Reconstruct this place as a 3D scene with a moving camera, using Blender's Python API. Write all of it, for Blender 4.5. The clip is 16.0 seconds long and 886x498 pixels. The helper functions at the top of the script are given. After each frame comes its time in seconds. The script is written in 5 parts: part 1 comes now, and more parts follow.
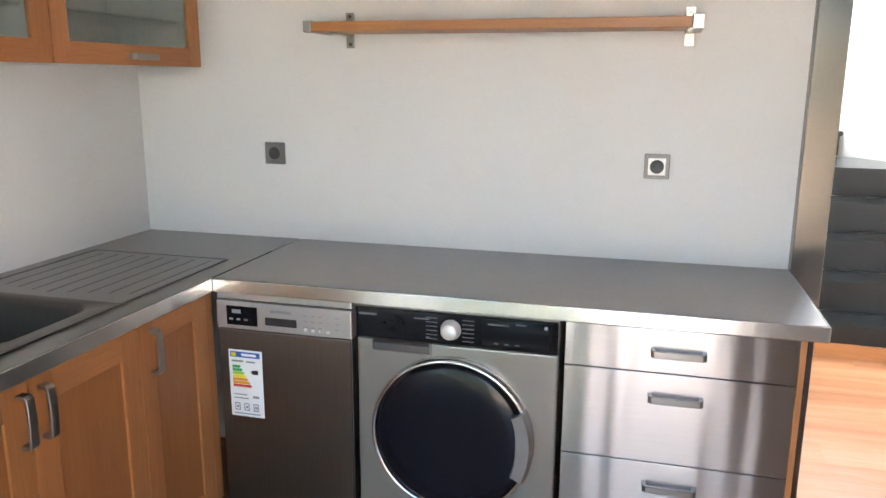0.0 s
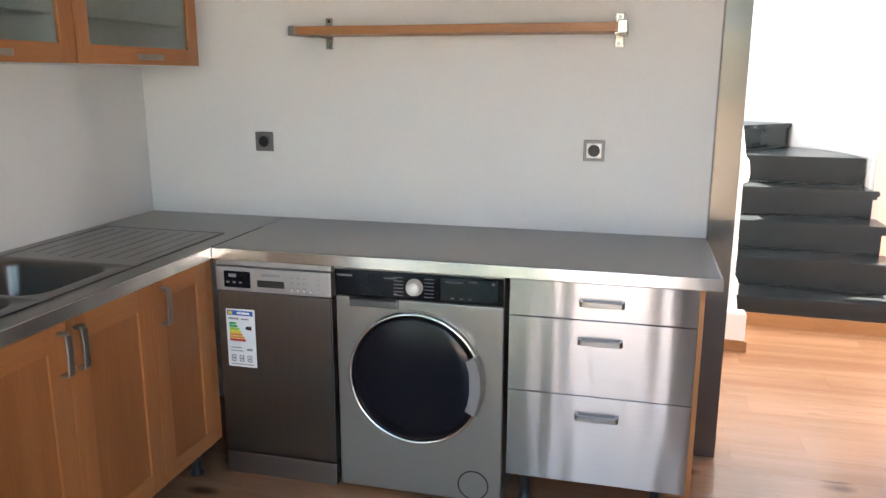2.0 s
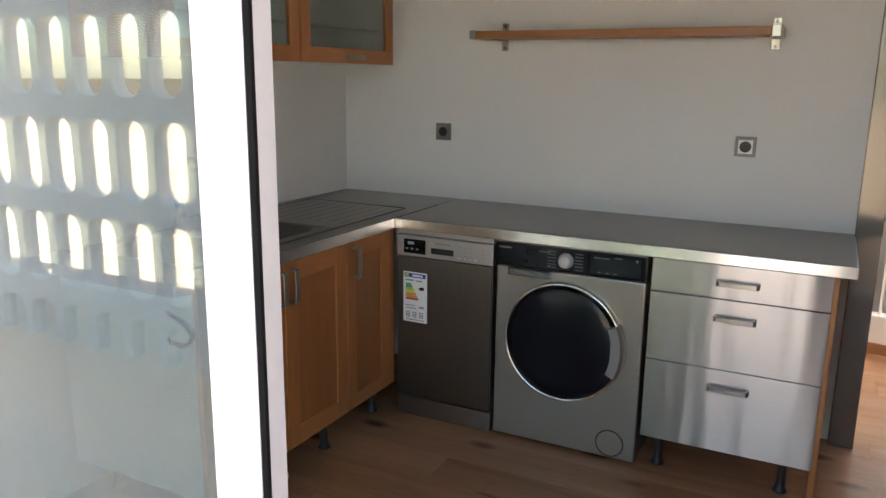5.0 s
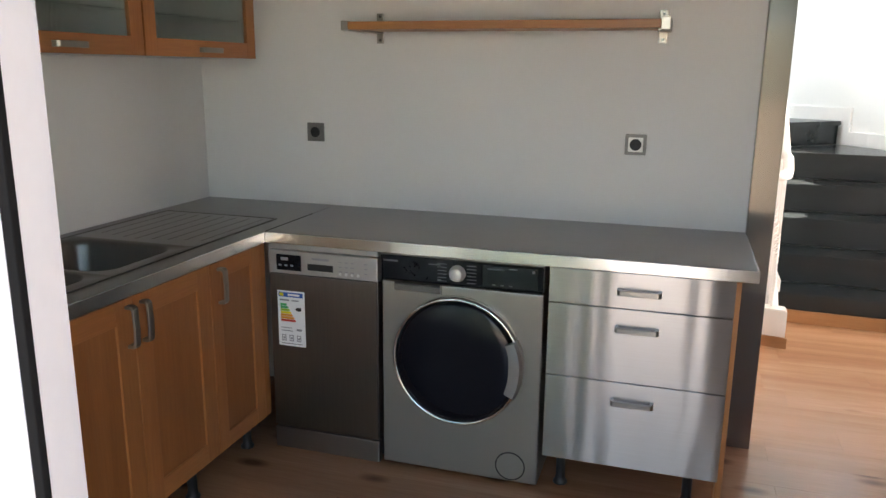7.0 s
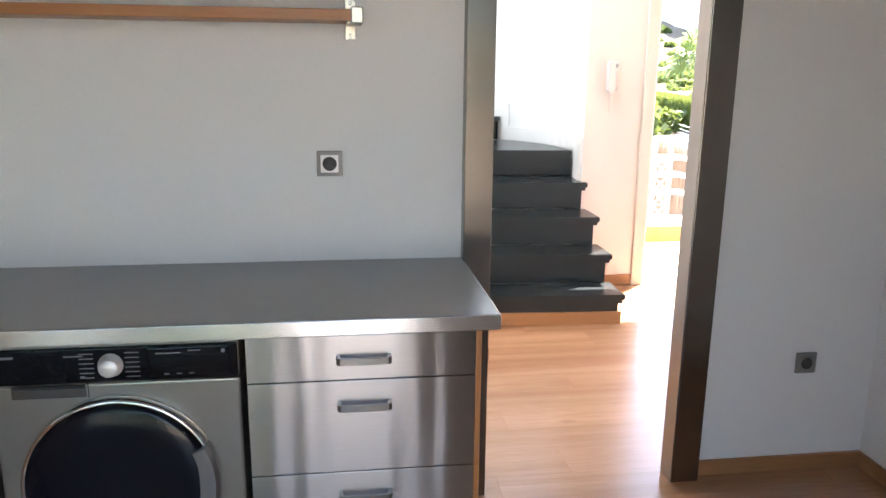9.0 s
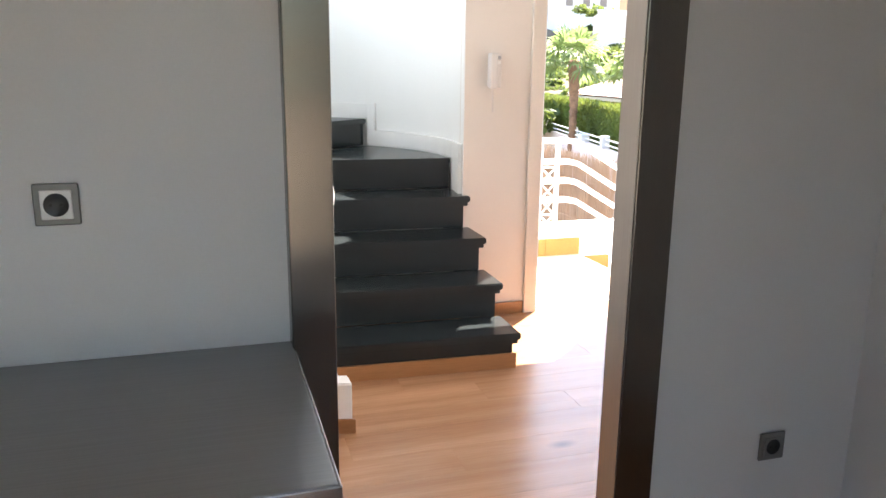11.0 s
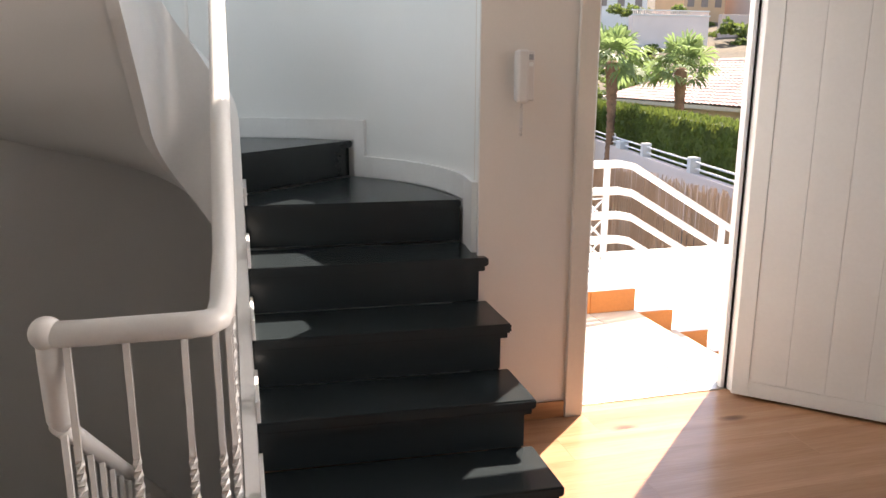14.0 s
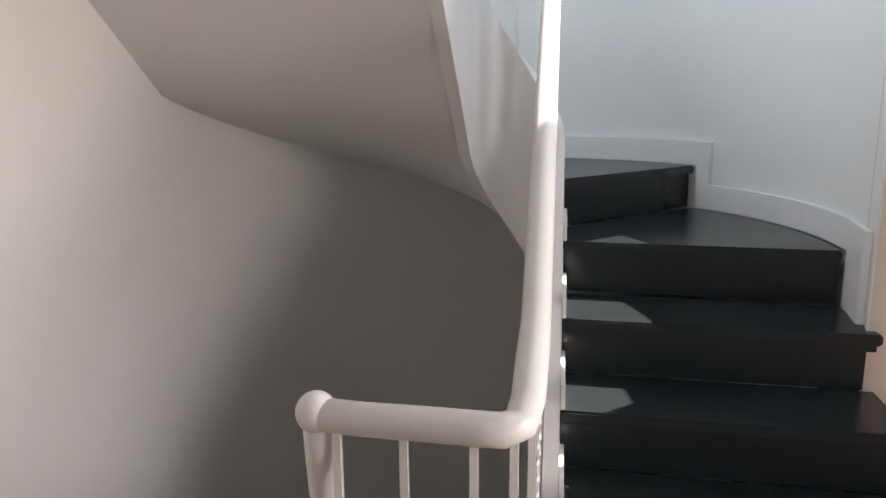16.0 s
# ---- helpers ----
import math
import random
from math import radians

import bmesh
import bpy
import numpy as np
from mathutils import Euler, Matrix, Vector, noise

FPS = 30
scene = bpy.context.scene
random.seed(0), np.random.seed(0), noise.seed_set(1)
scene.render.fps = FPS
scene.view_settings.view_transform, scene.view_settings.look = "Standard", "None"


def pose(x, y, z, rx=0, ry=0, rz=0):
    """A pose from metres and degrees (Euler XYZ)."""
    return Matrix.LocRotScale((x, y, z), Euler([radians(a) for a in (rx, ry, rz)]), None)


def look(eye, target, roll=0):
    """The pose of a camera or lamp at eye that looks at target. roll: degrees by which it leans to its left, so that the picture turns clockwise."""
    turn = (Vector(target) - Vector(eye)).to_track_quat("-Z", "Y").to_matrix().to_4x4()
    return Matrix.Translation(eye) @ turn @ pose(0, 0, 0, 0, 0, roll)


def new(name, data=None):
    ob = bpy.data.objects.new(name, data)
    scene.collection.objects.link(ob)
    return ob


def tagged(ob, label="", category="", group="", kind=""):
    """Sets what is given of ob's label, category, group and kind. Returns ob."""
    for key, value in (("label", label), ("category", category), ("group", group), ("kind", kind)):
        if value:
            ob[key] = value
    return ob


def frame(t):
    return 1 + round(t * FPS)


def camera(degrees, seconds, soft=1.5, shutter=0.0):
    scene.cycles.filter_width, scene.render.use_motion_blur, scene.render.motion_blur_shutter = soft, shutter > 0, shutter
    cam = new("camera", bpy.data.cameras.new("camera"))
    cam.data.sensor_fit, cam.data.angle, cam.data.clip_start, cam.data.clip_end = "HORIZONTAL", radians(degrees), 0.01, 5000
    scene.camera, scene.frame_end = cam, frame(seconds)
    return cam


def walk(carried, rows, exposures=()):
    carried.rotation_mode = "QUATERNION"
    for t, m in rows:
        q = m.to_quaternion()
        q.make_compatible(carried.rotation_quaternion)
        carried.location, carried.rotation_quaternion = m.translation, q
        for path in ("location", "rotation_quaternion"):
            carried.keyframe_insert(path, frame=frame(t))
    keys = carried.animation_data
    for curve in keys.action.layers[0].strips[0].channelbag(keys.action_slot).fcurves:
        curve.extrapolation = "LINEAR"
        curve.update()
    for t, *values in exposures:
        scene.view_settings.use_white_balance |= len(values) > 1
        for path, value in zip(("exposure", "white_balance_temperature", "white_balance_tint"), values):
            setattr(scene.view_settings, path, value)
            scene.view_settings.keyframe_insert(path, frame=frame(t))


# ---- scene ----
# seconds, stops, kelvin, tint
EXPOSURES = [(0, 4.31, 7200, 16), (2.0, 4.04, 7200, 16), (3.5, 3.64, 7650, 15), (6.0, 2.96, 7650, 15), (7.0, 3.32, 7450, 14), (8.0, 4.04, 7150, 14), (9.0, 3.64, 6900, 14), (10.0, 3.38, 6850, 13), (12.5, 2.12, 7350, 14), (13.5, 1.89, 7250, 15), (14.5, 1.52, 7100, 15), (15.0, 1.43, 7000, 15), (15.5, 1.64, 7000, 15), (16.0, 1.78, 6850, 15)]
cam = camera(60.20, 16.0)
# seconds, eye, yaw, pitch, roll
PATH = [
    (0, (0.037, 0.561, 1.486), 15.11, -12.57, -0.27),
    (0.5, (0.066, 0.431, 1.485), 13.95, -12.66, -0.07),
    (1, (0.114, 0.308, 1.475), 13.39, -12.72, -0.13),
    (1.5, (0.163, 0.211, 1.472), 13.44, -12.77, -0.13),
    (2, (0.224, 0.181, 1.487), 14.24, -12.81, -0.11),
    (2.5, (0.273, 0.159, 1.488), 20.84, -12.76, 0.13),
    (3, (0.327, 0.129, 1.485), 26.18, -12.82, 0.05),
    (3.5, (0.376, 0.071, 1.472), 28.23, -12.95, -0.14),
    (3.7, (0.371, 0.038, 1.467), 28.14, -12.84, -0.31),
    (5.8, (0.398, -0.238, 1.474), 24.43, -12.82, -0.70),
    (6, (0.398, -0.217, 1.476), 23.18, -12.88, -0.58),
    (6.5, (0.315, -0.130, 1.473), 20.01, -13.03, -0.73),
    (7, (0.247, 0.079, 1.486), 17.44, -13.23, -0.56),
    (7.5, (0.145, 0.236, 1.496), 14.40, -13.34, -0.61),
    (8, (0.057, 0.373, 1.505), 8.04, -13.54, -0.62),
    (8.5, (0.053, 0.494, 1.496), -0.94, -13.52, -0.60),
    (9, (0.081, 0.708, 1.516), -8.04, -13.52, -0.62),
    (9.5, (0.143, 0.914, 1.530), -11.28, -13.54, -0.50),
    (10, (0.204, 1.138, 1.508), -12.95, -13.70, -0.42),
    (10.2, (0.216, 1.226, 1.497), -14.11, -13.71, -0.51),
    (12.3, (0.611, 2.145, 1.460), -18.33, -13.09, -0.59),
    (12.5, (0.637, 2.224, 1.469), -18.34, -13.19, -0.63),
    (13, (0.758, 2.471, 1.490), -18.08, -13.47, -0.52),
    (13.5, (0.830, 2.688, 1.473), -17.05, -13.26, -0.28),
    (14, (0.849, 2.893, 1.477), -14.82, -13.21, -0.16),
    (14.5, (0.859, 3.042, 1.478), -12.56, -13.14, -0.14),
    (15, (0.884, 3.211, 1.477), -6.29, -12.85, 0.20),
    (15.5, (0.885, 3.318, 1.470), 0.69, -12.78, 0.28),
    (16, (0.836, 3.412, 1.484), 8.81, -12.33, 0.55),
]
walk(cam, [(t, pose(*eye, 90 + pitch, 0, yaw) @ pose(0, 0, 0, 0, 0, -roll)) for t, eye, yaw, pitch, roll in PATH], EXPOSURES)

# ---- world and light ----
world = bpy.data.worlds.new("sky")
scene.world = world
world.use_nodes = True
SUN = Vector((0.408, 0.380, 0.829)).normalized()
wn = world.node_tree
sky = wn.nodes.new("ShaderNodeTexSky")
sky.sky_type, sky.sun_disc = "NISHITA", False
sky.sun_elevation, sky.sun_rotation = math.asin(SUN.z), math.atan2(SUN.x, SUN.y)
wn.nodes["Background"].inputs["Strength"].default_value = 0.14
wn.links.new(sky.outputs[0], wn.nodes["Background"].inputs[0])
sun = new("sun", bpy.data.lights.new("sun", "SUN"))
sun.data.energy, sun.data.angle, sun.data.color = 5.0, radians(0.5), (1.0, 0.95, 0.88)
sun.matrix_world = look(SUN * 40, (0, 0, 0))

# area lamp added at an unseen upper opening to brighten the stairwell
stair_light = new("stairwell_fill", bpy.data.lights.new("stairwell_fill", "AREA"))
stair_light.data.shape, stair_light.data.size, stair_light.data.size_y = "RECTANGLE", 1.2, 1.4
stair_light.data.energy, stair_light.data.color = 21.5, (0.68, 0.86, 1.0)
stair_light.matrix_world = look((-0.59, 5.27, 3.9), (0.6, 5.6, 3.3))
# fill lamp added at an unseen hall side opening, aimed at the left wall
hall_light = new("hall_fill", bpy.data.lights.new("hall_fill", "AREA"))
hall_light.data.shape, hall_light.data.size, hall_light.data.size_y = "RECTANGLE", 0.95, 1.25
hall_light.data.energy, hall_light.data.spread, hall_light.data.color = 3.75, radians(62), (1.0, 0.95, 0.92)
hall_light.matrix_world = look((3.64, 3.97, 1.55), (-0.4, 4.7, 1.2))


# ---- materials ----
def shader(name, rough=0.5, metal=0.0, **more):
    m = bpy.data.materials.new(name)
    m.use_nodes = True
    n = m.node_tree
    b = n.nodes["Principled BSDF"]
    b.inputs["Roughness"].default_value, b.inputs["Metallic"].default_value = rough, metal
    for key, value in more.items():
        b.inputs[key.replace("_", " ")].default_value = value
    return m, n, b


def noise_of(n, scale, detail=4.0, stretch=(1, 1, 1), coords="Object"):
    tc, mp, tex = n.nodes.new("ShaderNodeTexCoord"), n.nodes.new("ShaderNodeMapping"), n.nodes.new("ShaderNodeTexNoise")
    mp.inputs["Scale"].default_value = stretch
    tex.inputs["Scale"].default_value, tex.inputs["Detail"].default_value = scale, detail
    n.links.new(tc.outputs[coords], mp.inputs[0])
    n.links.new(mp.outputs[0], tex.inputs[0])
    return tex


def ramp(n, source, stops):
    r = n.nodes.new("ShaderNodeValToRGB")
    while len(r.color_ramp.elements) < len(stops):
        r.color_ramp.elements.new(0.5)
    for e, (at, c) in zip(r.color_ramp.elements, stops):
        e.position, e.color = at, (*c, 1)
    n.links.new(source, r.inputs[0])
    return r


def mix(n, fac, a, b, kind="MIX"):
    x = n.nodes.new("ShaderNodeMix")
    x.data_type, x.blend_type = "RGBA", kind
    for slot, v in ((0, fac), (6, a), (7, b)):
        if hasattr(v, "links"):
            n.links.new(v, x.inputs[slot])
        else:
            x.inputs[slot].default_value = v if slot == 0 else (*v, 1)
    return x.outputs[2]


def bump(n, b, source, strength, distance=0.002):
    k = n.nodes.new("ShaderNodeBump")
    k.inputs["Strength"].default_value, k.inputs["Distance"].default_value = strength, distance
    n.links.new(source, k.inputs["Height"])
    n.links.new(k.outputs[0], b.inputs["Normal"])


def scaled(c, k):
    return tuple(min(1, v * k) for v in c)


def plain(name, colour, rough=0.5, metal=0.0, vary=0.06, grain=60.0, stain=2.5, relief=0.1, depth=0.001, stretch=(1, 1, 1), **more):
    """Colour with a large stain and a fine grain, and a fine relief."""
    m, n, b = shader(name, rough, metal, **more)
    big, fine = noise_of(n, stain, 3, stretch), noise_of(n, grain, 3, stretch)
    r = ramp(n, big.outputs[0], [(0.3, scaled(colour, 1 - vary)), (0.7, scaled(colour, 1 + vary))])
    f = ramp(n, fine.outputs[0], [(0.3, (1 - vary,) * 3), (0.7, (1, 1, 1))])
    n.links.new(mix(n, 1.0, r.outputs[0], f.outputs[0], "MULTIPLY"), b.inputs["Base Color"])
    rr = n.nodes.new("ShaderNodeMapRange")
    rr.inputs["To Min"].default_value, rr.inputs["To Max"].default_value = rough - min(0.06, rough * 0.12), min(1, rough + min(0.06, rough * 0.12))
    n.links.new(big.outputs[0], rr.inputs[0])
    n.links.new(rr.outputs[0], b.inputs["Roughness"])
    bump(n, b, fine.outputs[0], relief, depth)
    return m


def timber(name, light, dark, along="x", rough=0.4, knots=False, per_piece=0.0, bands=9.0):
    m, n, b = shader(name, rough)
    st = {"x": (0.06, 1, 1), "y": (1, 0.06, 1), "z": (1, 1, 0.06)}[along]
    tc = n.nodes.new("ShaderNodeTexCoord")
    info = n.nodes.new("ShaderNodeObjectInfo")
    mp = n.nodes.new("ShaderNodeMapping")
    mp.inputs["Scale"].default_value = st
    shift = n.nodes.new("ShaderNodeVectorMath")
    shift.operation = "SCALE"
    comb = n.nodes.new("ShaderNodeCombineXYZ")
    for i in range(3):
        n.links.new(info.outputs["Random"], comb.inputs[i])
    n.links.new(comb.outputs[0], shift.inputs[0])
    shift.inputs["Scale"].default_value = 37.0
    add = n.nodes.new("ShaderNodeVectorMath")
    n.links.new(tc.outputs["Object"], add.inputs[0])
    n.links.new(shift.outputs[0], add.inputs[1])
    n.links.new(add.outputs[0], mp.inputs[0])
    grain, fine = n.nodes.new("ShaderNodeTexNoise"), n.nodes.new("ShaderNodeTexNoise")
    grain.inputs["Scale"].default_value, grain.inputs["Detail"].default_value, grain.inputs["Distortion"].default_value = bands, 5, 0.6
    fine.inputs["Scale"].default_value, fine.inputs["Detail"].default_value = 140.0, 2
    n.links.new(mp.outputs[0], grain.inputs[0])
    n.links.new(mp.outputs[0], fine.inputs[0])
    c = ramp(n, grain.outputs[0], [(0.25, dark), (0.5, tuple((p + q) / 2 for p, q in zip(light, dark))), (0.72, light)]).outputs[0]
    f = ramp(n, fine.outputs[0], [(0.3, (0.88, 0.86, 0.84)), (0.65, (1, 1, 1))])
    c = mix(n, 1.0, c, f.outputs[0], "MULTIPLY")
    if knots:
        mk = n.nodes.new("ShaderNodeMapping")
        mk.inputs["Scale"].default_value = tuple(0.45 if v < 1 else 1 for v in st)
        n.links.new(add.outputs[0], mk.inputs[0])
        vor = n.nodes.new("ShaderNodeTexVoronoi")
        vor.inputs["Scale"].default_value = 4.2
        n.links.new(mk.outputs[0], vor.inputs[0])
        k = ramp(n, vor.outputs["Distance"], [(0.05, (1, 1, 1)), (0.15, (0, 0, 0))])
        c = mix(n, k.outputs[0], c, scaled(dark, 0.42))
    if per_piece:
        t = ramp(n, info.outputs["Random"], [(0.0, (1 - per_piece,) * 3), (1.0, (1, 1, 1))])
        c = mix(n, 1.0, c, t.outputs[0], "MULTIPLY")
    n.links.new(c, b.inputs["Base Color"])
    bump(n, b, fine.outputs[0], 0.12, 0.0006)
    return m


def brushed(name, colour, rough, along="x", vary=0.1, spread=0.8, wave=0.0, pitch=6.0):
    """Brushed sheet metal; reflections spread across the grain, the sheet may be slightly wavy."""
    m, n, b = shader(name, rough, 1.0, Anisotropic=spread, Anisotropic_Rotation=0.0 if along == "z" else 0.25)
    tg = n.nodes.new("ShaderNodeTangent")
    tg.direction_type, tg.axis = "RADIAL", "Z"
    n.links.new(tg.outputs[0], b.inputs["Tangent"])
    st = {"x": (0.02, 1, 1), "z": (1, 1, 0.02), "y": (1, 0.02, 1)}[along]
    g = noise_of(n, 260.0, 3, st)
    c = ramp(n, g.outputs[0], [(0.3, scaled(colour, 1 - vary)), (0.7, scaled(colour, 1 + vary * 0.5))])
    n.links.new(c.outputs[0], b.inputs["Base Color"])
    if wave:
        w = noise_of(n, pitch, 1, (1, 1, 0.10) if along == "x" else (0.15, 0.15, 1))
        bump(n, b, w.outputs[0], 1.0, wave)
    return m


WALL = plain("wall paint", (0.76, 0.75, 0.73), 0.75, vary=0.025, grain=180, stain=1.3, relief=0.15, depth=0.0015)
CEIL = plain("ceiling paint", (0.8, 0.79, 0.77), 0.85, vary=0.02, relief=0.1)
FLOOR = timber("laminate", (0.51, 0.280, 0.158), (0.335, 0.167, 0.084), "x", 0.25, knots=True, per_piece=0.05, bands=7.0)
SKIRT = timber("skirting wood", (0.42, 0.20, 0.085), (0.30, 0.135, 0.052), "x", 0.4)
BEECH = timber("cabinet beech", (0.48, 0.195, 0.066), (0.38, 0.14, 0.043), "z", 0.38)
BEECH_P = timber("cabinet beech panel", (0.38, 0.145, 0.046), (0.30, 0.105, 0.03), "z", 0.42)
BEECH_H = timber("cabinet beech across", (0.48, 0.195, 0.066), (0.38, 0.14, 0.043), "y", 0.38)
BEECH_X = timber("shelf beech", (0.46, 0.20, 0.068), (0.35, 0.14, 0.042), "x", 0.4)
STEEL = brushed("brushed steel", (0.335, 0.312, 0.30), 0.28, "x", 0.03, 0.9, 0.009, 8.0)
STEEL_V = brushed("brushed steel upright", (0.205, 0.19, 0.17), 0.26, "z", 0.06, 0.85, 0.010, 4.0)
# paler copy of the jamb steel: hall light put into its colour
LIT_STEEL = brushed("hall-lit jamb steel", (0.40, 0.375, 0.345), 0.36, "z", 0.05, 0.5)
STEEL_TOP = brushed("worktop steel", (0.36, 0.355, 0.345), 0.42, "x", 0.06, 0.0)
STEEL_TOPY = brushed("worktop steel across", (0.36, 0.355, 0.345), 0.42, "y", 0.06, 0.0)
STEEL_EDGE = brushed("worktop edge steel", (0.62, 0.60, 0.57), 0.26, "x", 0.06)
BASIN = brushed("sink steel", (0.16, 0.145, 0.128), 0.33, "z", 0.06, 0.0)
DISH = brushed("dishwasher steel", (0.20, 0.18, 0.16), 0.33, "z", 0.07, 0.8, 0.004, 3.0)
SILVER = plain("washer silver enamel", (0.29, 0.268, 0.235), 0.34, 0.75, vary=0.02, grain=400, relief=0.02)
DISH_PANEL = plain("dishwasher panel", (0.47, 0.45, 0.42), 0.36, 0.7, vary=0.02, grain=400, relief=0.02)
CHROME = plain("chrome", (0.75, 0.75, 0.74), 0.12, 1.0, vary=0.03, relief=0.02)
NICKEL = plain("satin nickel", (0.33, 0.31, 0.28), 0.3, 1.0, vary=0.05, relief=0.03)
GUNMETAL = plain("dull chrome", (0.22, 0.22, 0.22), 0.25, 1.0, vary=0.05, relief=0.03)
BLACK_GLASS = plain("black gloss panel", (0.006, 0.006, 0.007), 0.12, vary=0.1, relief=0.01, Specular_IOR_Level=0.2)
BLACK = plain("black plastic", (0.015, 0.015, 0.016), 0.4, vary=0.1)
DARK = plain("dark gap", (0.02, 0.018, 0.016), 0.8)
SOCKET_GREY = plain("socket grey", (0.20, 0.195, 0.185), 0.4, 0.2, vary=0.04)
SOCKET_PALE = plain("socket pale", (0.74, 0.73, 0.71), 0.4, 0.2, vary=0.04)
WHITE = plain("white enamel", (0.80, 0.80, 0.80), 0.35, vary=0.02, relief=0.04)
WHITE_RAIL = plain("rail white paint", (0.82, 0.80, 0.78), 0.3, vary=0.03, grain=90, relief=0.12)
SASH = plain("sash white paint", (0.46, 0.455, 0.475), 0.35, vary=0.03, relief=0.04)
RUBBER = plain("black rubber", (0.004, 0.004, 0.004), 0.9, vary=0.1, Specular_IOR_Level=0.1)
DIAL = plain("dial silver", (0.66, 0.65, 0.62), 0.42, 0.4, vary=0.03, relief=0.03)
DOOR_WHITE = plain("door white", (0.72, 0.71, 0.69), 0.4, vary=0.03, relief=0.05)
PAPER = plain("label paper", (0.85, 0.86, 0.86), 0.5, vary=0.01, relief=0.02)
STAIR = plain("stair dark paint", (0.0160, 0.0212, 0.0232), 0.25, vary=0.05, grain=45, stain=1.6, relief=0.03, depth=0.0006, Specular_IOR_Level=0.46)
CASING = plain("casing cream", (0.66, 0.58, 0.50), 0.45, vary=0.04, relief=0.06)
GROOVE = brushed("drainer groove steel", (0.20, 0.19, 0.18), 0.35, "y", 0.06, 0.0)
TEXT_GREY = plain("print grey", (0.3, 0.3, 0.31), 0.6, vary=0.02)
TEXT_DIM = plain("print dim", (0.20, 0.20, 0.20), 0.5, vary=0.02)
DISPLAY = plain("display glass", (0.004, 0.004, 0.005), 0.07, vary=0.05, relief=0.0, Specular_IOR_Level=0.5)
PLINTH = brushed("plinth steel", (0.30, 0.275, 0.25), 0.3, "x", 0.06, 0.6)
# front wall copy of WALL: shade and orange floor bounce put into the colour
SHADED_WALL = plain("wall paint with shade and bounce", (0.68, 0.612, 0.555), 0.75, vary=0.025, grain=180, stain=1.3, relief=0.15, depth=0.0015)
# white plastic with its backlit shade put into a dimmer, pinker colour
INTERCOM = plain("backlit white plastic", (0.63, 0.58, 0.55), 0.4, vary=0.02, relief=0.03)
WALL_TILE = plain("grey end wall", (0.62, 0.65, 0.64), 0.5, vary=0.04)
INKS = {k: plain("print " + k, c, 0.5, vary=0.01, relief=0.02) for k, c in (
    ("blue", (0.03, 0.12, 0.45)), ("green", (0.03, 0.40, 0.12)), ("lime", (0.35, 0.6, 0.04)), ("yellow", (0.85, 0.7, 0.02)),
    ("orange", (0.8, 0.3, 0.02)), ("red", (0.65, 0.05, 0.03)), ("black", (0.02, 0.02, 0.02)))}


def glass_of(name, tint, rough=0.0, relief=0.0, scale=60.0, stretch=(1, 1, 1), ior=1.45):
    m, n, b = shader(name, rough, 0.0, Transmission_Weight=1.0, IOR=ior)
    tex = noise_of(n, scale, 3, stretch)
    c = ramp(n, tex.outputs[0], [(0.3, scaled(tint, 0.96)), (0.7, tint)])
    n.links.new(c.outputs[0], b.inputs["Base Color"])
    if relief:
        bump(n, b, tex.outputs[0], relief, 0.004)
    return m


GLASS = glass_of("clear glass", (0.93, 0.97, 0.95))
COATED = glass_of("coated door glass", (0.57, 0.65, 0.61), ior=1.8)
FROST = glass_of("figured cabinet glass", (0.88, 0.95, 0.91), 0.22, 0.35, 90, (1, 1, 0.25))


# ---- mesh helpers ----
def box(x0, x1, y0, y1, z0, z1, r=0.0, seg=2):
    bm = bmesh.new()
    bmesh.ops.create_cube(bm, size=1)
    for v in bm.verts:
        v.co = Vector(((x0 + x1) / 2 + v.co.x * (x1 - x0), (y0 + y1) / 2 + v.co.y * (y1 - y0), (z0 + z1) / 2 + v.co.z * (z1 - z0)))
    if r:
        bmesh.ops.bevel(bm, geom=bm.edges[:], offset=r, segments=seg, affect="EDGES", profile=0.5)
    return bm


def join(*bms):
    out = bms[0]
    for b in bms[1:]:
        me = bpy.data.meshes.new("tmp")
        b.to_mesh(me)
        b.free()
        out.from_mesh(me)
        bpy.data.meshes.remove(me)
    return out


def moved(bm, m):
    bm.transform(m)
    return bm


def tube(points, r, n=12, closed=False, caps=True):
    """A round bar along points; r is one radius or one for each point."""
    pts = [Vector(p) for p in points]
    rs = r if isinstance(r, (list, tuple)) else [r] * len(pts)
    bm, rings, u = bmesh.new(), [], None
    for i, p in enumerate(pts):
        a = pts[i - 1] if (i or closed) else pts[i]
        b = pts[(i + 1) % len(pts)] if (i < len(pts) - 1 or closed) else pts[i]
        d = (b - a).normalized()
        if u is None:
            u = d.orthogonal().normalized()
        u = (u - d * u.dot(d)).normalized()
        w = d.cross(u)
        rings.append([bm.verts.new(p + (u * math.cos(k * math.tau / n) + w * math.sin(k * math.tau / n)) * rs[i]) for k in range(n)])
    for a, b in zip(rings, rings[1:] + (rings[:1] if closed else [])):
        for k in range(n):
            bm.faces.new((a[k], a[(k + 1) % n], b[(k + 1) % n], b[k]))
    if caps and not closed:
        bm.faces.new(rings[0][::-1])
        bm.faces.new(rings[-1])
    for f in bm.faces:
        f.smooth = len(f.verts) == 4
    return bm


def rod(a, b, r, n=14, r2=None):
    return tube([a, b], [r, r if r2 is None else r2], n)


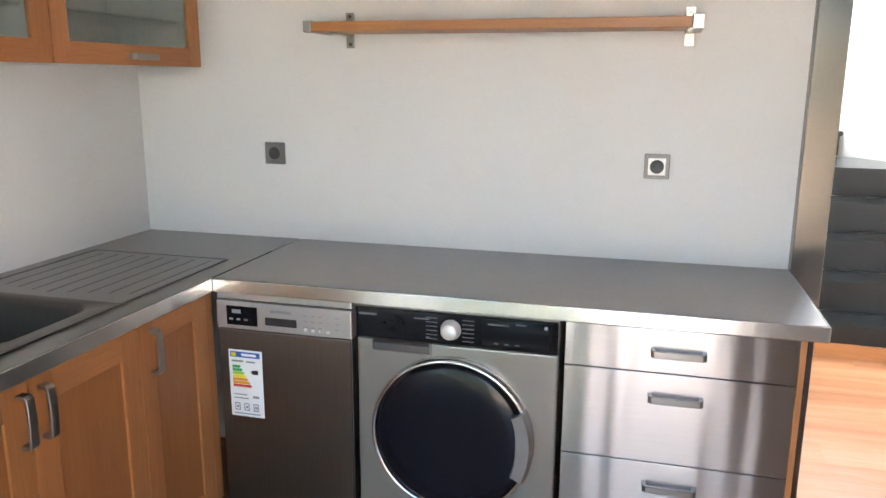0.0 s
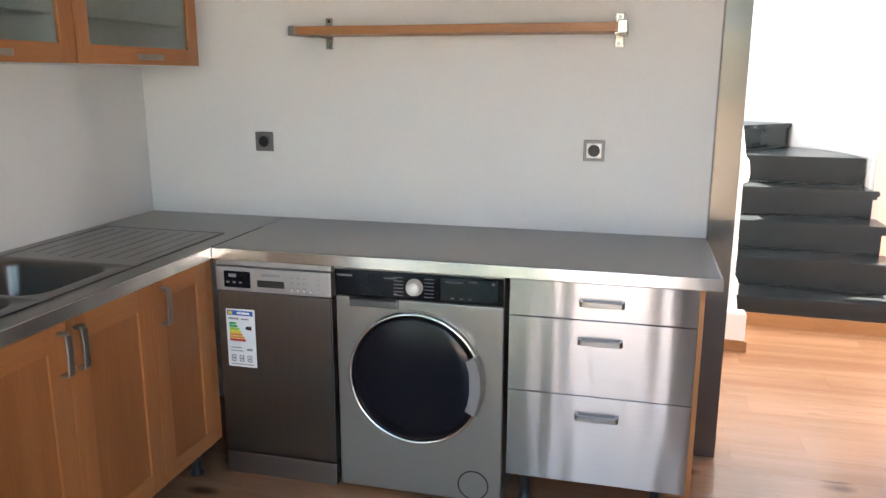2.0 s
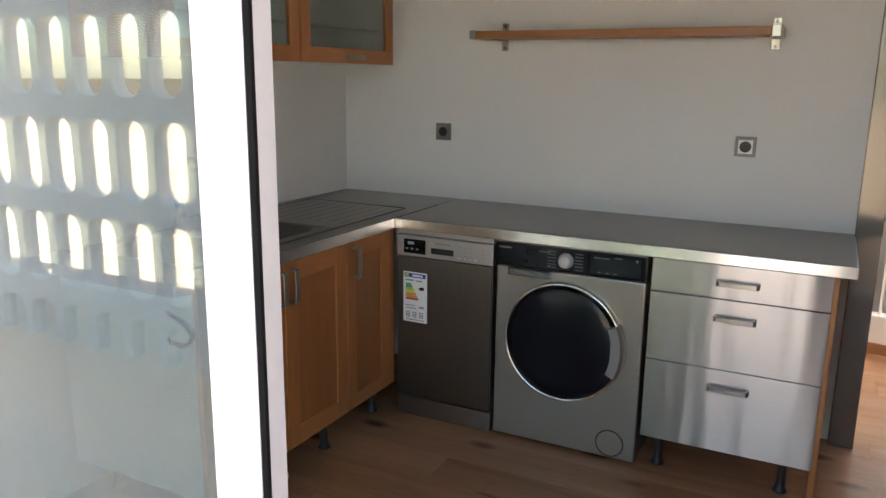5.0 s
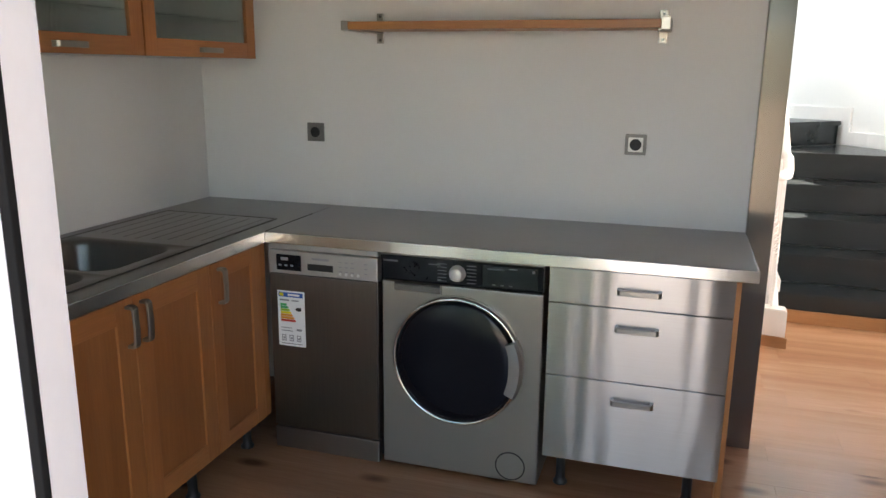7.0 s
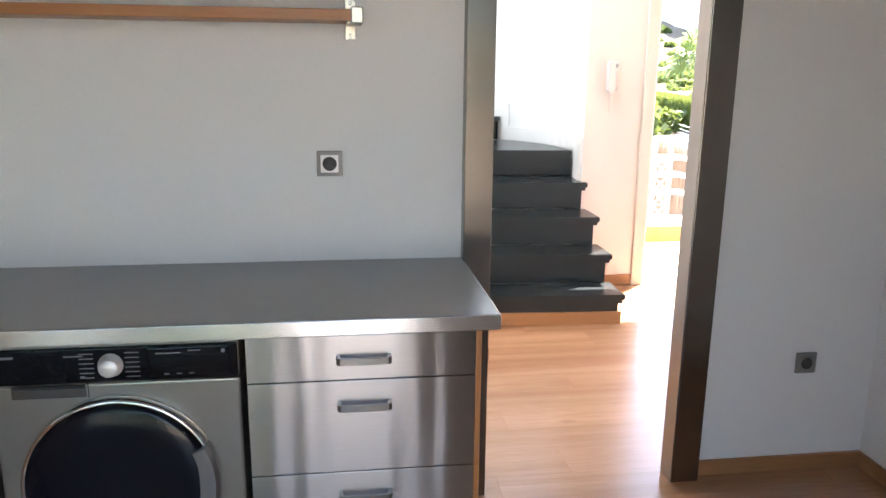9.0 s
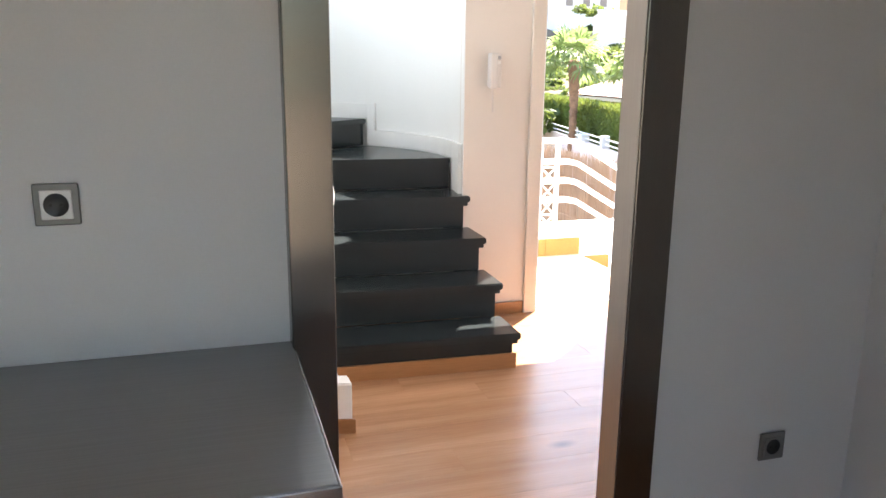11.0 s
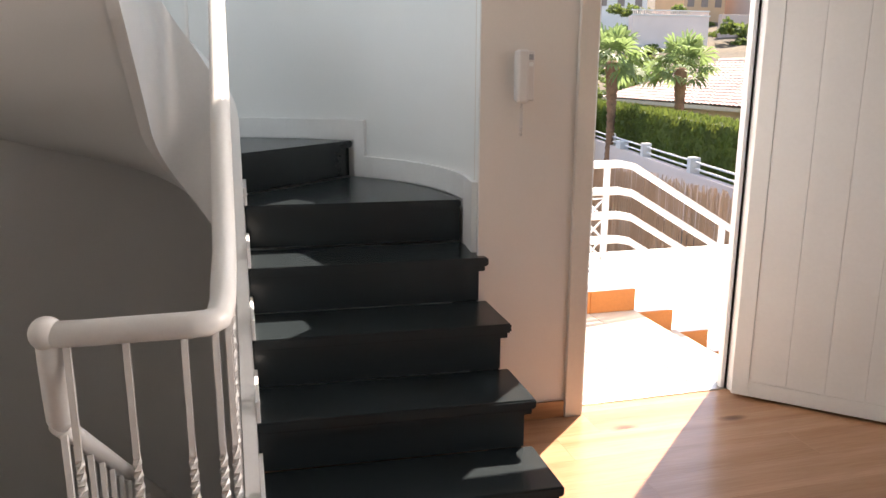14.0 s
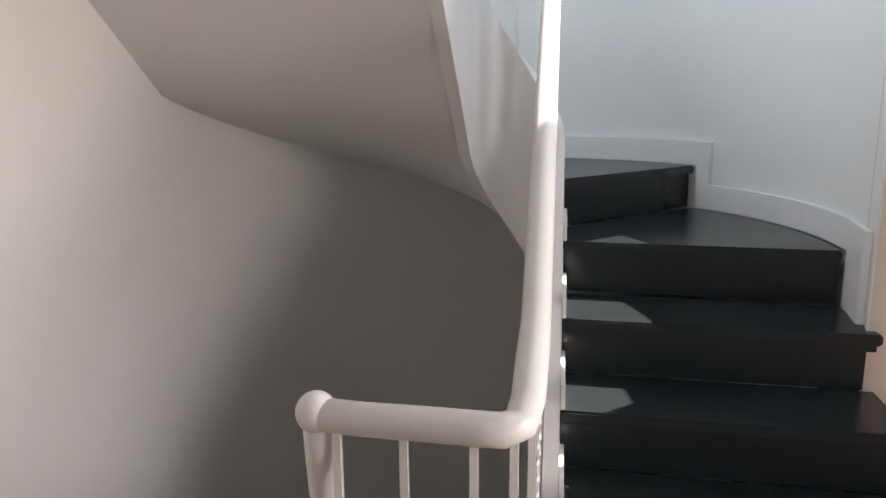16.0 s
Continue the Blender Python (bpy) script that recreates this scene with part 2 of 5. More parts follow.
def lathe(profile, n=32):
    """A turned shape round z from (radius, height) pairs."""
    bm, rings = bmesh.new(), []
    for r, z in profile:
        rings.append([bm.verts.new((max(r, 1e-4) * math.cos(k * math.tau / n), max(r, 1e-4) * math.sin(k * math.tau / n), z)) for k in range(n)])
    for a, b in zip(rings, rings[1:]):
        for k in range(n):
            bm.faces.new((a[k], a[(k + 1) % n], b[(k + 1) % n], b[k])).smooth = True
    bm.faces.new(rings[0][::-1])
    bm.faces.new(rings[-1])
    return bm


def prism(poly, lo, hi, axis="z", r=0.0):
    """A polygon of 2-D points pulled along an axis."""
    def at(p, h):
        return {"z": (p[0], p[1], h), "y": (p[0], h, p[1]), "x": (h, p[0], p[1])}[axis]
    bm = bmesh.new()
    a, b = [bm.verts.new(at(p, lo)) for p in poly], [bm.verts.new(at(p, hi)) for p in poly]
    k = len(poly)
    bm.faces.new(a[::-1])
    bm.faces.new(b)
    for i in range(k):
        bm.faces.new((a[i], a[(i + 1) % k], b[(i + 1) % k], b[i]))
    bmesh.ops.recalc_face_normals(bm, faces=bm.faces[:])
    if r:
        bmesh.ops.bevel(bm, geom=bm.edges[:], offset=r, segments=2, affect="EDGES")
    return bm


def band(rows, closed=False):
    """A skin through rows of points, all of one length."""
    bm = bmesh.new()
    vs = [[bm.verts.new(p) for p in row] for row in rows]
    pairs = list(zip(vs, vs[1:])) + ([(vs[-1], vs[0])] if closed else [])
    for a, b in pairs:
        for k in range(len(a) - 1):
            bm.faces.new((a[k], a[k + 1], b[k + 1], b[k])).smooth = True
    return bm


def loops(sections):
    """A solid through closed cross-sections, capped at both ends."""
    bm = bmesh.new()
    vs = [[bm.verts.new(p) for p in s] for s in sections]
    k = len(vs[0])
    for a, b in zip(vs, vs[1:]):
        for i in range(k):
            bm.faces.new((a[i], a[(i + 1) % k], b[(i + 1) % k], b[i]))
    bm.faces.new(vs[0][::-1])
    bm.faces.new(vs[-1])
    bmesh.ops.recalc_face_normals(bm, faces=bm.faces[:])
    return bm


ORIGIN = Vector((0, 0, 0))      # where the plan that is being built has its zero


def softened(bm, angle=0.6):
    """Smooth shading, with the edges sharper than the angle kept."""
    for f in bm.faces:
        f.smooth = True
    for e in bm.edges:
        e.smooth = len(e.link_faces) == 2 and e.calc_face_angle() < angle
    return bm


def mesh_of(bm, name, material):
    bm.transform(Matrix.Translation(ORIGIN))
    me = bpy.data.meshes.new(name)
    bm.to_mesh(me)
    bm.free()
    me.materials.append(material)
    return me


def thing(name, at, label, category, group=""):
    ob = new(name)
    ob.empty_display_size = 0.1
    ob.location = Vector(at) + ORIGIN
    return tagged(ob, label, category, group)


def part(name, bm, material, parent, label=""):
    ob = new(name, mesh_of(bm, name, material))
    ob.parent = parent
    if parent.type == "EMPTY":
        ob.matrix_parent_inverse = Matrix.Translation(-parent.location)
    return tagged(ob, label)


def solo(name, bm, material, label, category, group="", kind=""):
    return tagged(new(name, mesh_of(bm, name, material)), label, category, group, kind)


def setting(name, bm, material, label, category="wall"):
    return solo(name, bm, material, label, category, kind="structure")


# ---- the shell: kitchen ----
setting("wall_west", box(-2.06, -1.91, 0.40, 3.35, 0, 2.6), WALL, "white painted plaster kitchen wall behind the sink")
setting("wall_north", box(-1.91, 0.494, 3.20, 3.235, 0, 2.6), WALL, "white painted plaster wall above the steel worktop")
setting("wall_north_east", box(1.405, 2.10, 3.20, 3.235, 0, 2.6), WALL, "white painted plaster wall beside the steel-clad doorway")
setting("wall_over_doorway", box(0.494, 1.405, 3.20, 3.235, 2.12, 2.6), WALL, "white painted plaster wall over the doorway")
setting("wall_east", box(2.10, 2.22, 0.40, 3.235, 0, 2.6), WALL, "white painted plaster kitchen side wall")
setting("wall_south_east", box(0.575, 2.10, 0.40, 0.56, 0, 2.6), WALL, "white plaster wall beside the terrace door")
setting("wall_south_west", box(-1.91, -1.62, 0.40, 0.56, 0, 2.6), WALL, "white plaster pier beside the terrace door")
setting("wall_over_terrace_door", box(-1.62, 0.575, 0.40, 0.56, 2.2, 2.6), WALL, "white plaster wall over the terrace door")
setting("ceiling_kitchen", box(-2.06, 2.22, 0.40, 3.235, 2.6, 2.75), CEIL, "flat white kitchen ceiling", "ceiling")

# steel-clad doorway between kitchen and hall
def doorway_lining():
    t = thing("doorway_lining", (0.95, 3.22, 0), "brushed steel lining round an open doorway", "door frame")
    for name, x0, x1 in (("jamb", 0.494, 0.588), ("jamb", 1.30, 1.405)):
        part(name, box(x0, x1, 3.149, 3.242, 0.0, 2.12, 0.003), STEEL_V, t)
    # thin added plate whose lighter colour stands for hall light on the jamb
    part("lit_face", box(1.2965, 1.2995, 3.152, 3.240, 0.0, 2.119, 0.001), LIT_STEEL, t, "brushed steel inner face with the hall light put into its paler colour")
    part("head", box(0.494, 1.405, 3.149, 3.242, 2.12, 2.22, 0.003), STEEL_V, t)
    tagged(t, kind="structure")


doorway_lining()
setting("baseboard", box(1.408, 2.10, 3.184, 3.1995, 0, 0.060, 0.003), SKIRT, "low wood-effect skirting board", "baseboard")
setting("baseboard_east", box(2.085, 2.0995, 0.57, 3.183, 0, 0.060, 0.003), SKIRT, "low wood-effect skirting board", "baseboard")

# ---- the shell: hall and stairwell ----
HALL = Vector((0.022, -0.032, 0))
ORIGIN = HALL
CX, CY, RO, RI = 0.57, 6.10, 1.20, 0.19      # stairwell drum and inner well
ZB, ZT = -2.9, 5.3


def drum():
    bm = bmesh.new()
    def sheet(a0, a1, z0, z1, n):
        prev = None
        for i in range(n + 1):
            a = radians(a0 + (a1 - a0) * i / n)
            c, s = math.cos(a), math.sin(a)
            col = [bm.verts.new((CX + r * c, CY + r * s, z)) for r, z in ((RO, z0), (RO, z1), (RO + 0.14, z1), (RO + 0.14, z0))]
            if prev:
                for k in range(4):
                    bm.faces.new((prev[k], prev[(k + 1) % 4], col[(k + 1) % 4], col[k])).smooth = k in (0, 2)
            else:
                bm.faces.new(col)
            prev = col
        bm.faces.new(prev[::-1])
    sheet(-12, 8, ZB, ZT, 8)
    sheet(34, 180, ZB, ZT, 44)
    sheet(8, 34, ZB, 2.02, 8)
    sheet(8, 34, 2.62, 3.30, 8)
    sheet(8, 34, 3.95, ZT, 8)
    bmesh.ops.recalc_face_normals(bm, faces=bm.faces[:])
    return softened(bm)


setting("wall_stairwell", drum(), WALL, "curved white plaster wall round the winding stairs")
setting("wall_hall_west", join(box(CX - RO - 0.14, CX - RO, 3.235, CY, ZB, 3.2), box(CX - RO - 0.14, CX - RO, 3.235, CY, 4.6, ZT), box(CX - RO - 0.14, CX - RO, 3.235, 4.66, 3.2, 4.6), box(CX - RO - 0.14, CX - RO, 5.94, CY, 3.2, 4.6)), WALL, "white plaster wall beside the stairs going down")
setting("wall_stairwell_end", prism([(1.7290, 5.7902), (1.7440, 5.851), (1.7480, 5.851), (1.7330, 5.7902)], 0, 2.6), WALL, "white plaster end of the curved stairwell wall")
setting("wall_front", join(prism([(1.7335, 5.79), (2.190, 5.79), (2.190, 5.95), (1.76, 5.95), (1.7485, 5.852)], 0, 2.6), box(3.06, 3.66, 5.79, 5.95, 0, 2.6), box(2.190, 3.06, 5.79, 5.95, 2.12, 2.6)), SHADED_WALL, "white plaster hall wall beside the front door, dimmed and warmed by painted shade and floor bounce")
setting("wall_hall_east", join(box(3.66, 3.8, 3.235, 3.5, 0, 2.6), box(3.66, 3.8, 4.5, 5.95, 0, 2.6), box(3.66, 3.8, 3.5, 4.5, 0, 0.9), box(3.66, 3.8, 3.5, 4.5, 2.2, 2.6)), WALL, "white plaster hall side wall")
setting("wall_hall_south", box(2.19, 3.8, 3.15, 3.235, 0, 2.6), WALL, "white plaster hall end wall")
setting("wall_below_floor", box(CX - RO, 0.80, 4.40, 4.50, ZB, -0.16), WALL, "white plaster wall under the hall floor")
setting("wall_stairs_east", box(1.79, 1.93, 4.5, 5.95, 2.75, ZT), WALL, "white plaster wall of the upper stairwell")
setting("wall_stairs_south", box(-0.63, 1.93, 4.36, 4.5, 2.75, ZT), WALL, "white plaster wall of the upper stairwell")
setting("wall_under_stairs_east", box(1.70, 1.80, 4.99, 5.79, ZB, -0.16), WALL, "white plaster wall below the stairs")
setting("ceiling_hall", join(box(-0.77, 3.8, 3.235, 4.5, 2.6, 2.75), box(1.79, 3.8, 4.5, 5.95, 2.6, 2.75)), CEIL, "flat white hall ceiling", "ceiling")
setting("ceiling_stairwell", box(-0.9, 2.0, 4.3, 7.6, ZT, ZT + 0.15), CEIL, "white ceiling over the stairwell", "ceiling")
# unseen solid block over the rooms, added to cast the house's shade
setting("storey_sun_block", join(box(-2.06, 3.8, -0.1, 3.24, 2.751, 5.7), box(1.95, 3.8, 3.24, 5.95, 2.751, 5.7)), WALL, "plain unseen upper storey block that keeps the sun off the terrace", "building")
setting("floor_lower", box(-0.8, 2.0, 4.4, 7.5, ZB - 0.1, ZB), SKIRT, "wood floor at the foot of the stairs", "floor")
setting("subfloor", join(box(-2.06, 2.22, 0.40, 3.235, -0.15, -0.012), box(-0.77, 3.8, 3.236, 4.5, -0.15, -0.012), box(0.83, 3.8, 4.501, 5.95, -0.15, -0.012)), DARK, "screed under the laminate floor", "floor")
setting("baseboard_hall", box(1.776, 2.129, 5.775, 5.7895, 0, 0.075, 0.003), SKIRT, "low wood-effect skirting board", "baseboard")
setting("trim", join(box(2.130, 2.208, 5.765, 5.7895, 0, 2.17, 0.004), box(2.130, 3.13, 5.765, 5.7895, 2.17, 2.235, 0.004), box(3.06, 3.13, 5.765, 5.7895, 0, 2.17, 0.004)), CASING, "cream painted casing round the front door", "trim")
ORIGIN = Vector((0, 0, 0))

# ---- kitchen: worktop, sink and cabinets ----
ZW = 0.882


def pierced(xs, ys, z0, z1):
    """A plate of three by three fields with the middle one left out."""
    bm = bmesh.new()
    v = [[bm.verts.new((x, y, z1)) for y in ys] for x in xs]
    top = [bm.faces.new((v[i][j], v[i + 1][j], v[i + 1][j + 1], v[i][j + 1])) for i in range(3) for j in range(3) if (i, j) != (1, 1)]
    out = bmesh.ops.extrude_face_region(bm, geom=top, use_keep_orig=True)
    for e in out["geom"]:
        if isinstance(e, bmesh.types.BMVert):
            e.co.z = z0
    bmesh.ops.recalc_face_normals(bm, faces=bm.faces[:])
    return bm


def worktop():
    t = thing("worktop", (-0.4, 2.9, 0.842), "L-shaped grey steel-covered kitchen worktop", "worktop")
    part("top", box(-1.2445, 0.497, 2.580, 3.199, 0.842, ZW, 0.003), STEEL_TOP, t)
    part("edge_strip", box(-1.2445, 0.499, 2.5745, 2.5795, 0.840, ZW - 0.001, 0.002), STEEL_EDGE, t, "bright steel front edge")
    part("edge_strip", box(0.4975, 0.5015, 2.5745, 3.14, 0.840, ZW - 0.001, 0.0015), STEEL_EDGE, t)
    x0, x1 = -1.909, -1.2495
    part("return_top", pierced([x0, -1.825, -1.345, x1], [1.350, 1.490, 2.255, 3.199], 0.842, ZW), STEEL_TOPY, t)
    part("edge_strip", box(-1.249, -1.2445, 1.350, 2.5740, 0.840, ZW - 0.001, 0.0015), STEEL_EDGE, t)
    part("joint_strip", box(-1.2493, -1.2447, 2.582, 2.97, ZW - 0.002, ZW + 0.0006), DARK, t, "dark joint line")


worktop()


def rounded(x0, x1, y0, y1, r, per=6):
    out = []
    for cx, cy, a0 in ((x1 - r, y1 - r, 0), (x0 + r, y1 - r, 90), (x0 + r, y0 + r, 180), (x1 - r, y0 + r, 270)):
        out += [(cx + r * math.cos(radians(a0 + 90 * i / per)), cy + r * math.sin(radians(a0 + 90 * i / per))) for i in range(per + 1)]
    return out


def sink():
    t = thing("sink", (-1.58, 2.1, ZW), "stainless steel double sink with ribbed drainer, set in the worktop", "sink")
    z = ZW + 0.003
    bowls = ((-1.80, -1.375, 1.515, 1.842), (-1.80, -1.375, 1.872, 2.232))
    cells = ((-1.845, -1.325, 1.475, 1.857), (-1.845, -1.325, 1.857, 2.262))
    for (a, b, c, d), (ca, cb, cc, cd) in zip(bowls, cells):
        rim = rounded(a, b, c, d, 0.075)
        square = [(cb if i < 7 or i > 20 else ca, cd if i < 14 else cc) for i in range(28)]
        rows = [[(x, y, z) for x, y in square], [(x, y, z) for x, y in rim]]
        for inset, drop in ((0.004, 0.004), (0.010, 0.02), (0.016, 0.12), (0.03, 0.155), (0.07, 0.165), (0.16, 0.168)):
            rows.append([(x, y, z - drop) for x, y in rounded(a + inset, b - inset, c + inset, d - inset, max(0.075 - inset * 0.3, 0.01))])
        bowl = band([[*r, r[0]] for r in rows])
        bmesh.ops.holes_fill(bowl, edges=[e for e in bowl.edges if e.is_boundary and all(v.co.z < z - 0.16 for v in e.verts)])
        bmesh.ops.recalc_face_normals(bowl, faces=bowl.faces[:])
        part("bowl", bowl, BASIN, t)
        cx, cy = (a + b) / 2, (c + d) / 2
        part("drain", moved(lathe([(0.042, 0.0), (0.042, 0.003), (0.034, 0.004), (0.02, 0.001)], 20), Matrix.Translation((cx, cy, z - 0.167))), CHROME, t)
    for i in range(4):
        part("overflow_slot", box(-1.632 + i * 0.017, -1.622 + i * 0.017, 1.8262, 1.8295, 0.835, 0.858, 0.001), BLACK, t)
    part("drainer", box(-1.845, -1.325, 2.262, 2.80, ZW + 0.0005, z, 0.001), STEEL_TOPY, t)
    for i in range(8):
        x = -1.79 + i * 0.06
        part("groove", box(x, x + 0.006, 2.30 + 0.012 * abs(i - 3), 2.765, z - 0.001, z + 0.0012, 0.0008, 1), GROOVE, t)
    part("lip", join(box(-1.848, -1.322, 2.797, 2.803, z - 0.002, z + 0.0025, 0.001), box(-1.328, -1.320, 1.475, 2.80, z - 0.002, z + 0.003, 0.001), box(-1.850, -1.843, 1.475, 2.80, z - 0.002, z + 0.003, 0.001)), GROOVE, t)


sink()


def smooth_path(points, n=6):
    """A curve through points."""
    p = [Vector(q) for q in points]
    p = [p[0] * 2 - p[1], *p, p[-1] * 2 - p[-2]]
    out = []
    for a, b, c, d in zip(p, p[1:], p[2:], p[3:]):
        for k in range(n):
            t = k / n
            out.append(0.5 * (2 * b + (c - a) * t + (2 * a - 5 * b + 4 * c - d) * t * t + (3 * b - a - 3 * c + d) * t ** 3))
    return [*out, p[-2]]


def mixer_tap():
    x, y = -1.772, 1.897
    t = thing("mixer_tap", (x, y, ZW + 0.003), "dull chrome swan-neck kitchen mixer tap with a side lever", "tap")
    part("base", moved(lathe([(0.030, 0), (0.030, 0.005), (0.026, 0.009), (0.025, 0.045), (0.021, 0.055), (0.016, 0.062)]), Matrix.Translation((x, y, ZW + 0.003))), GUNMETAL, t)
    part("collar", moved(lathe([(0.0165, 0.060), (0.0175, 0.064), (0.0165, 0.090), (0.0145, 0.094)]), Matrix.Translation((x, y, ZW + 0.003))), CHROME, t, "bright chrome collar")
    way = Vector((math.cos(radians(-20)), math.sin(radians(-20)), 0))
    foot_at = Vector((x, y, 0.972))
    neck = [foot_at + way * a + Vector((0, 0, h)) for a, h in ((0, 0), (-0.010, 0.04), (-0.012, 0.085), (0.0, 0.13), (0.03, 0.165), (0.075, 0.188), (0.115, 0.192), (0.14, 0.180))]
    path = smooth_path(neck)
    part("spout", tube(path, [0.0165 - 0.003 * i / len(path) for i in range(len(path))], 16), GUNMETAL, t, "dark chrome curved spout")
    part("outlet", rod(path[-3], path[-1] + Vector((0.004, 0, -0.014)), 0.016), CHROME, t)
    part("lever_body", rod((x, y + 0.012, 0.918), (x + 0.012, y + 0.045, 0.922), 0.018), GUNMETAL, t)
    part("lever", moved(box(-0.011, 0.011, -0.024, 0.024, -0.026, 0.03, 0.008), Matrix.Translation((x + 0.022, y + 0.058, 0.915)) @ Matrix.Rotation(0.5, 4, "X")), GUNMETAL, t)


mixer_tap()


def bow_handle(a, b, out, parent, r=0.0115):
    """A flat bow handle between two feet; out is the way it stands off."""
    a, b, out = Vector(a), Vector(b), Vector(out)
    side = (b - a).normalized().cross(out.normalized())
    d, o = (b - a), out
    prof = [(0.0, 0.0), (0.0, 0.75), (0.06, 1.0), (0.5, 1.08), (0.94, 1.0), (1.0, 0.75), (1.0, 0.0)]
    inner = [(0.075, 0.0), (0.075, 0.62), (0.11, 0.76), (0.5, 0.84), (0.89, 0.76), (0.925, 0.62), (0.925, 0.0)]
    secs = []
    for (u, v), (p, q) in zip(prof, inner):
        P, Q = a + d * u + o * v, a + d * p + o * q
        secs.append([P - side * r, P + side * r, Q + side * r, Q - side * r])
    bm = loops(secs)
    bmesh.ops.bevel(bm, geom=bm.edges[:], offset=0.0012, segments=1, affect="EDGES")
    return part("handle", bm, NICKEL, parent, "satin nickel bow handle")


def shaker(parent, y0, y1, z0, z1, x, name="door", glass=False, s=0.07):
    """A framed door that faces +x."""
    d = part(name, box(x - 0.019, x, y0, y0 + s, z0, z1, 0.0015), BEECH, parent)
    part("stile", box(x - 0.019, x, y1 - s, y1, z0, z1, 0.0015), BEECH, d)
    for a, b in ((z0, z0 + s), (z1 - s, z1)):
        part("rail", box(x - 0.019, x - 0.0003, y0 + s, y1 - s, a, b, 0.0012), BEECH_H, d)
    if glass:
        p = part("pane", box(x - 0.013, x - 0.009, y0 + s, y1 - s, z0 + s, z1 - s), FROST, d, "figured grey-green glass pane")
        p.visible_shadow = False
    else:
        part("panel", box(x - 0.014, x - 0.008, y0 + s, y1 - s, z0 + s, z1 - s), BEECH_P, d)
    return d


def foot(parent, x, y, h=0.14):
    part("foot", moved(lathe([(0.026, 0), (0.026, 0.008), (0.02, 0.014), (0.017, 0.03), (0.017, h - 0.02), (0.03, h - 0.012), (0.03, h)], 18), Matrix.Translation((x, y, 0))), BLACK, parent, "black plastic foot")


def base_units():
    t = thing("base_cabinet", (-1.56, 1.88, 0), "beech-fronted sink base cabinet on black feet", "cabinet", "base cabinets")
    part("side_panel", box(-1.86, -1.272, 1.44, 1.458, 0.14, 0.838), WALL_TILE, t, "pale grey cabinet side")
    part("side_panel", box(-1.86, -1.272, 2.200, 2.218, 0.14, 0.62), WALL_TILE, t)
    part("bottom_panel", box(-1.86, -1.272, 1.458, 2.200, 0.14, 0.158), WALL_TILE, t)
    part("back", box(-1.865, -1.8605, 1.44, 2.218, 0.14, 0.66), WALL_TILE, t)
    for y0, y1, h in ((1.44, 1.836, 1.812), (1.840, 2.218, 1.874)):
        d = shaker(t, y0, y1, 0.140, 0.836, -1.25)
        bow_handle((-1.25, h, 0.688), (-1.25, h, 0.816), (0.03, 0, 0), d)
    for x, y in ((-1.32, 1.66), (-1.32, 2.14), (-1.32, 1.87), (-1.80, 1.55), (-1.80, 2.14)):
        foot(t, x, y)
    t = thing("base_cabinet", (-1.56, 2.43, 0), "narrow beech-fronted base cabinet on black feet", "cabinet", "base cabinets")
    part("side_panel", box(-1.86, -1.272, 2.222, 2.240, 0.14, 0.62), WALL_TILE, t, "pale grey cabinet side")
    part("side_panel", box(-1.86, -1.272, 2.555, 2.573, 0.14, 0.838), WALL_TILE, t)
    part("bottom_panel", box(-1.86, -1.272, 2.240, 2.555, 0.14, 0.158), WALL_TILE, t)
    d = shaker(t, 2.222, 2.536, 0.140, 0.836, -1.25, s=0.06)
    bow_handle((-1.25, 2.270, 0.688), (-1.25, 2.270, 0.816), (0.03, 0, 0), d)
    part("filler", box(-1.27, -1.252, 2.54, 2.578, 0.140, 0.836, 0.001), BEECH, t)
    for x, y in ((-1.34, 2.53), (-1.80, 2.45)):
        foot(t, x, y)


base_units()


def wall_cabinet(y0, y1, hy, side):
    t = thing("wall_cabinet", (-1.72, (y0 + y1) / 2, 1.522), "beech wall cabinet with a figured glass flap door", "cabinet", "wall cabinets")
    x, z0, z1 = -1.53, 1.522, 1.93
    part("body", join(box(-1.9095, x - 0.022, y0, y0 + 0.018, z0, z1, 0.001), box(-1.9095, x - 0.022, y1 - 0.018, y1, z0, z1, 0.001),
                      box(-1.9095, x - 0.022, y0 + 0.018, y1 - 0.018, z1 - 0.018, z1), box(-1.9095, x - 0.022, y0 + 0.018, y1 - 0.018, z0, z0 + 0.018)), WALL_TILE, t, "pale cabinet carcass")
    part("back", box(-1.9092, -1.904, y0 + 0.018, y1 - 0.018, z0 + 0.018, z1 - 0.018), WALL_TILE, t)
    d = shaker(t, y0 + 0.002, y1 - 0.002, z0, z1, x, glass=True, s=0.062)
    bow_handle((x, hy - 0.066, z0 + 0.027), (x, hy + 0.062, z0 + 0.027), (0.026, 0, 0), d, 0.0095)
    part("shelf", box(-1.90, -1.60, y0 + 0.02, y1 - 0.02, 1.672, 1.676), GLASS, t, "clear glass shelf")
    for i in range(12):
        yy = y0 + 0.09 + i * (y1 - y0 - 0.18) / 11
        part("peg", box(-1.599, -1.596, yy, yy + 0.018, 1.670, 1.677), BLACK, t)
    if side:
        part("cover_panel", box(-1.9095, x - 0.001, y0 - 0.03, y0 - 0.001, z0 - 0.002, z1, 0.001), BEECH, t)


wall_cabinet(1.63, 2.332, 1.99, True)
wall_cabinet(2.336, 3.045, 2.71, False)


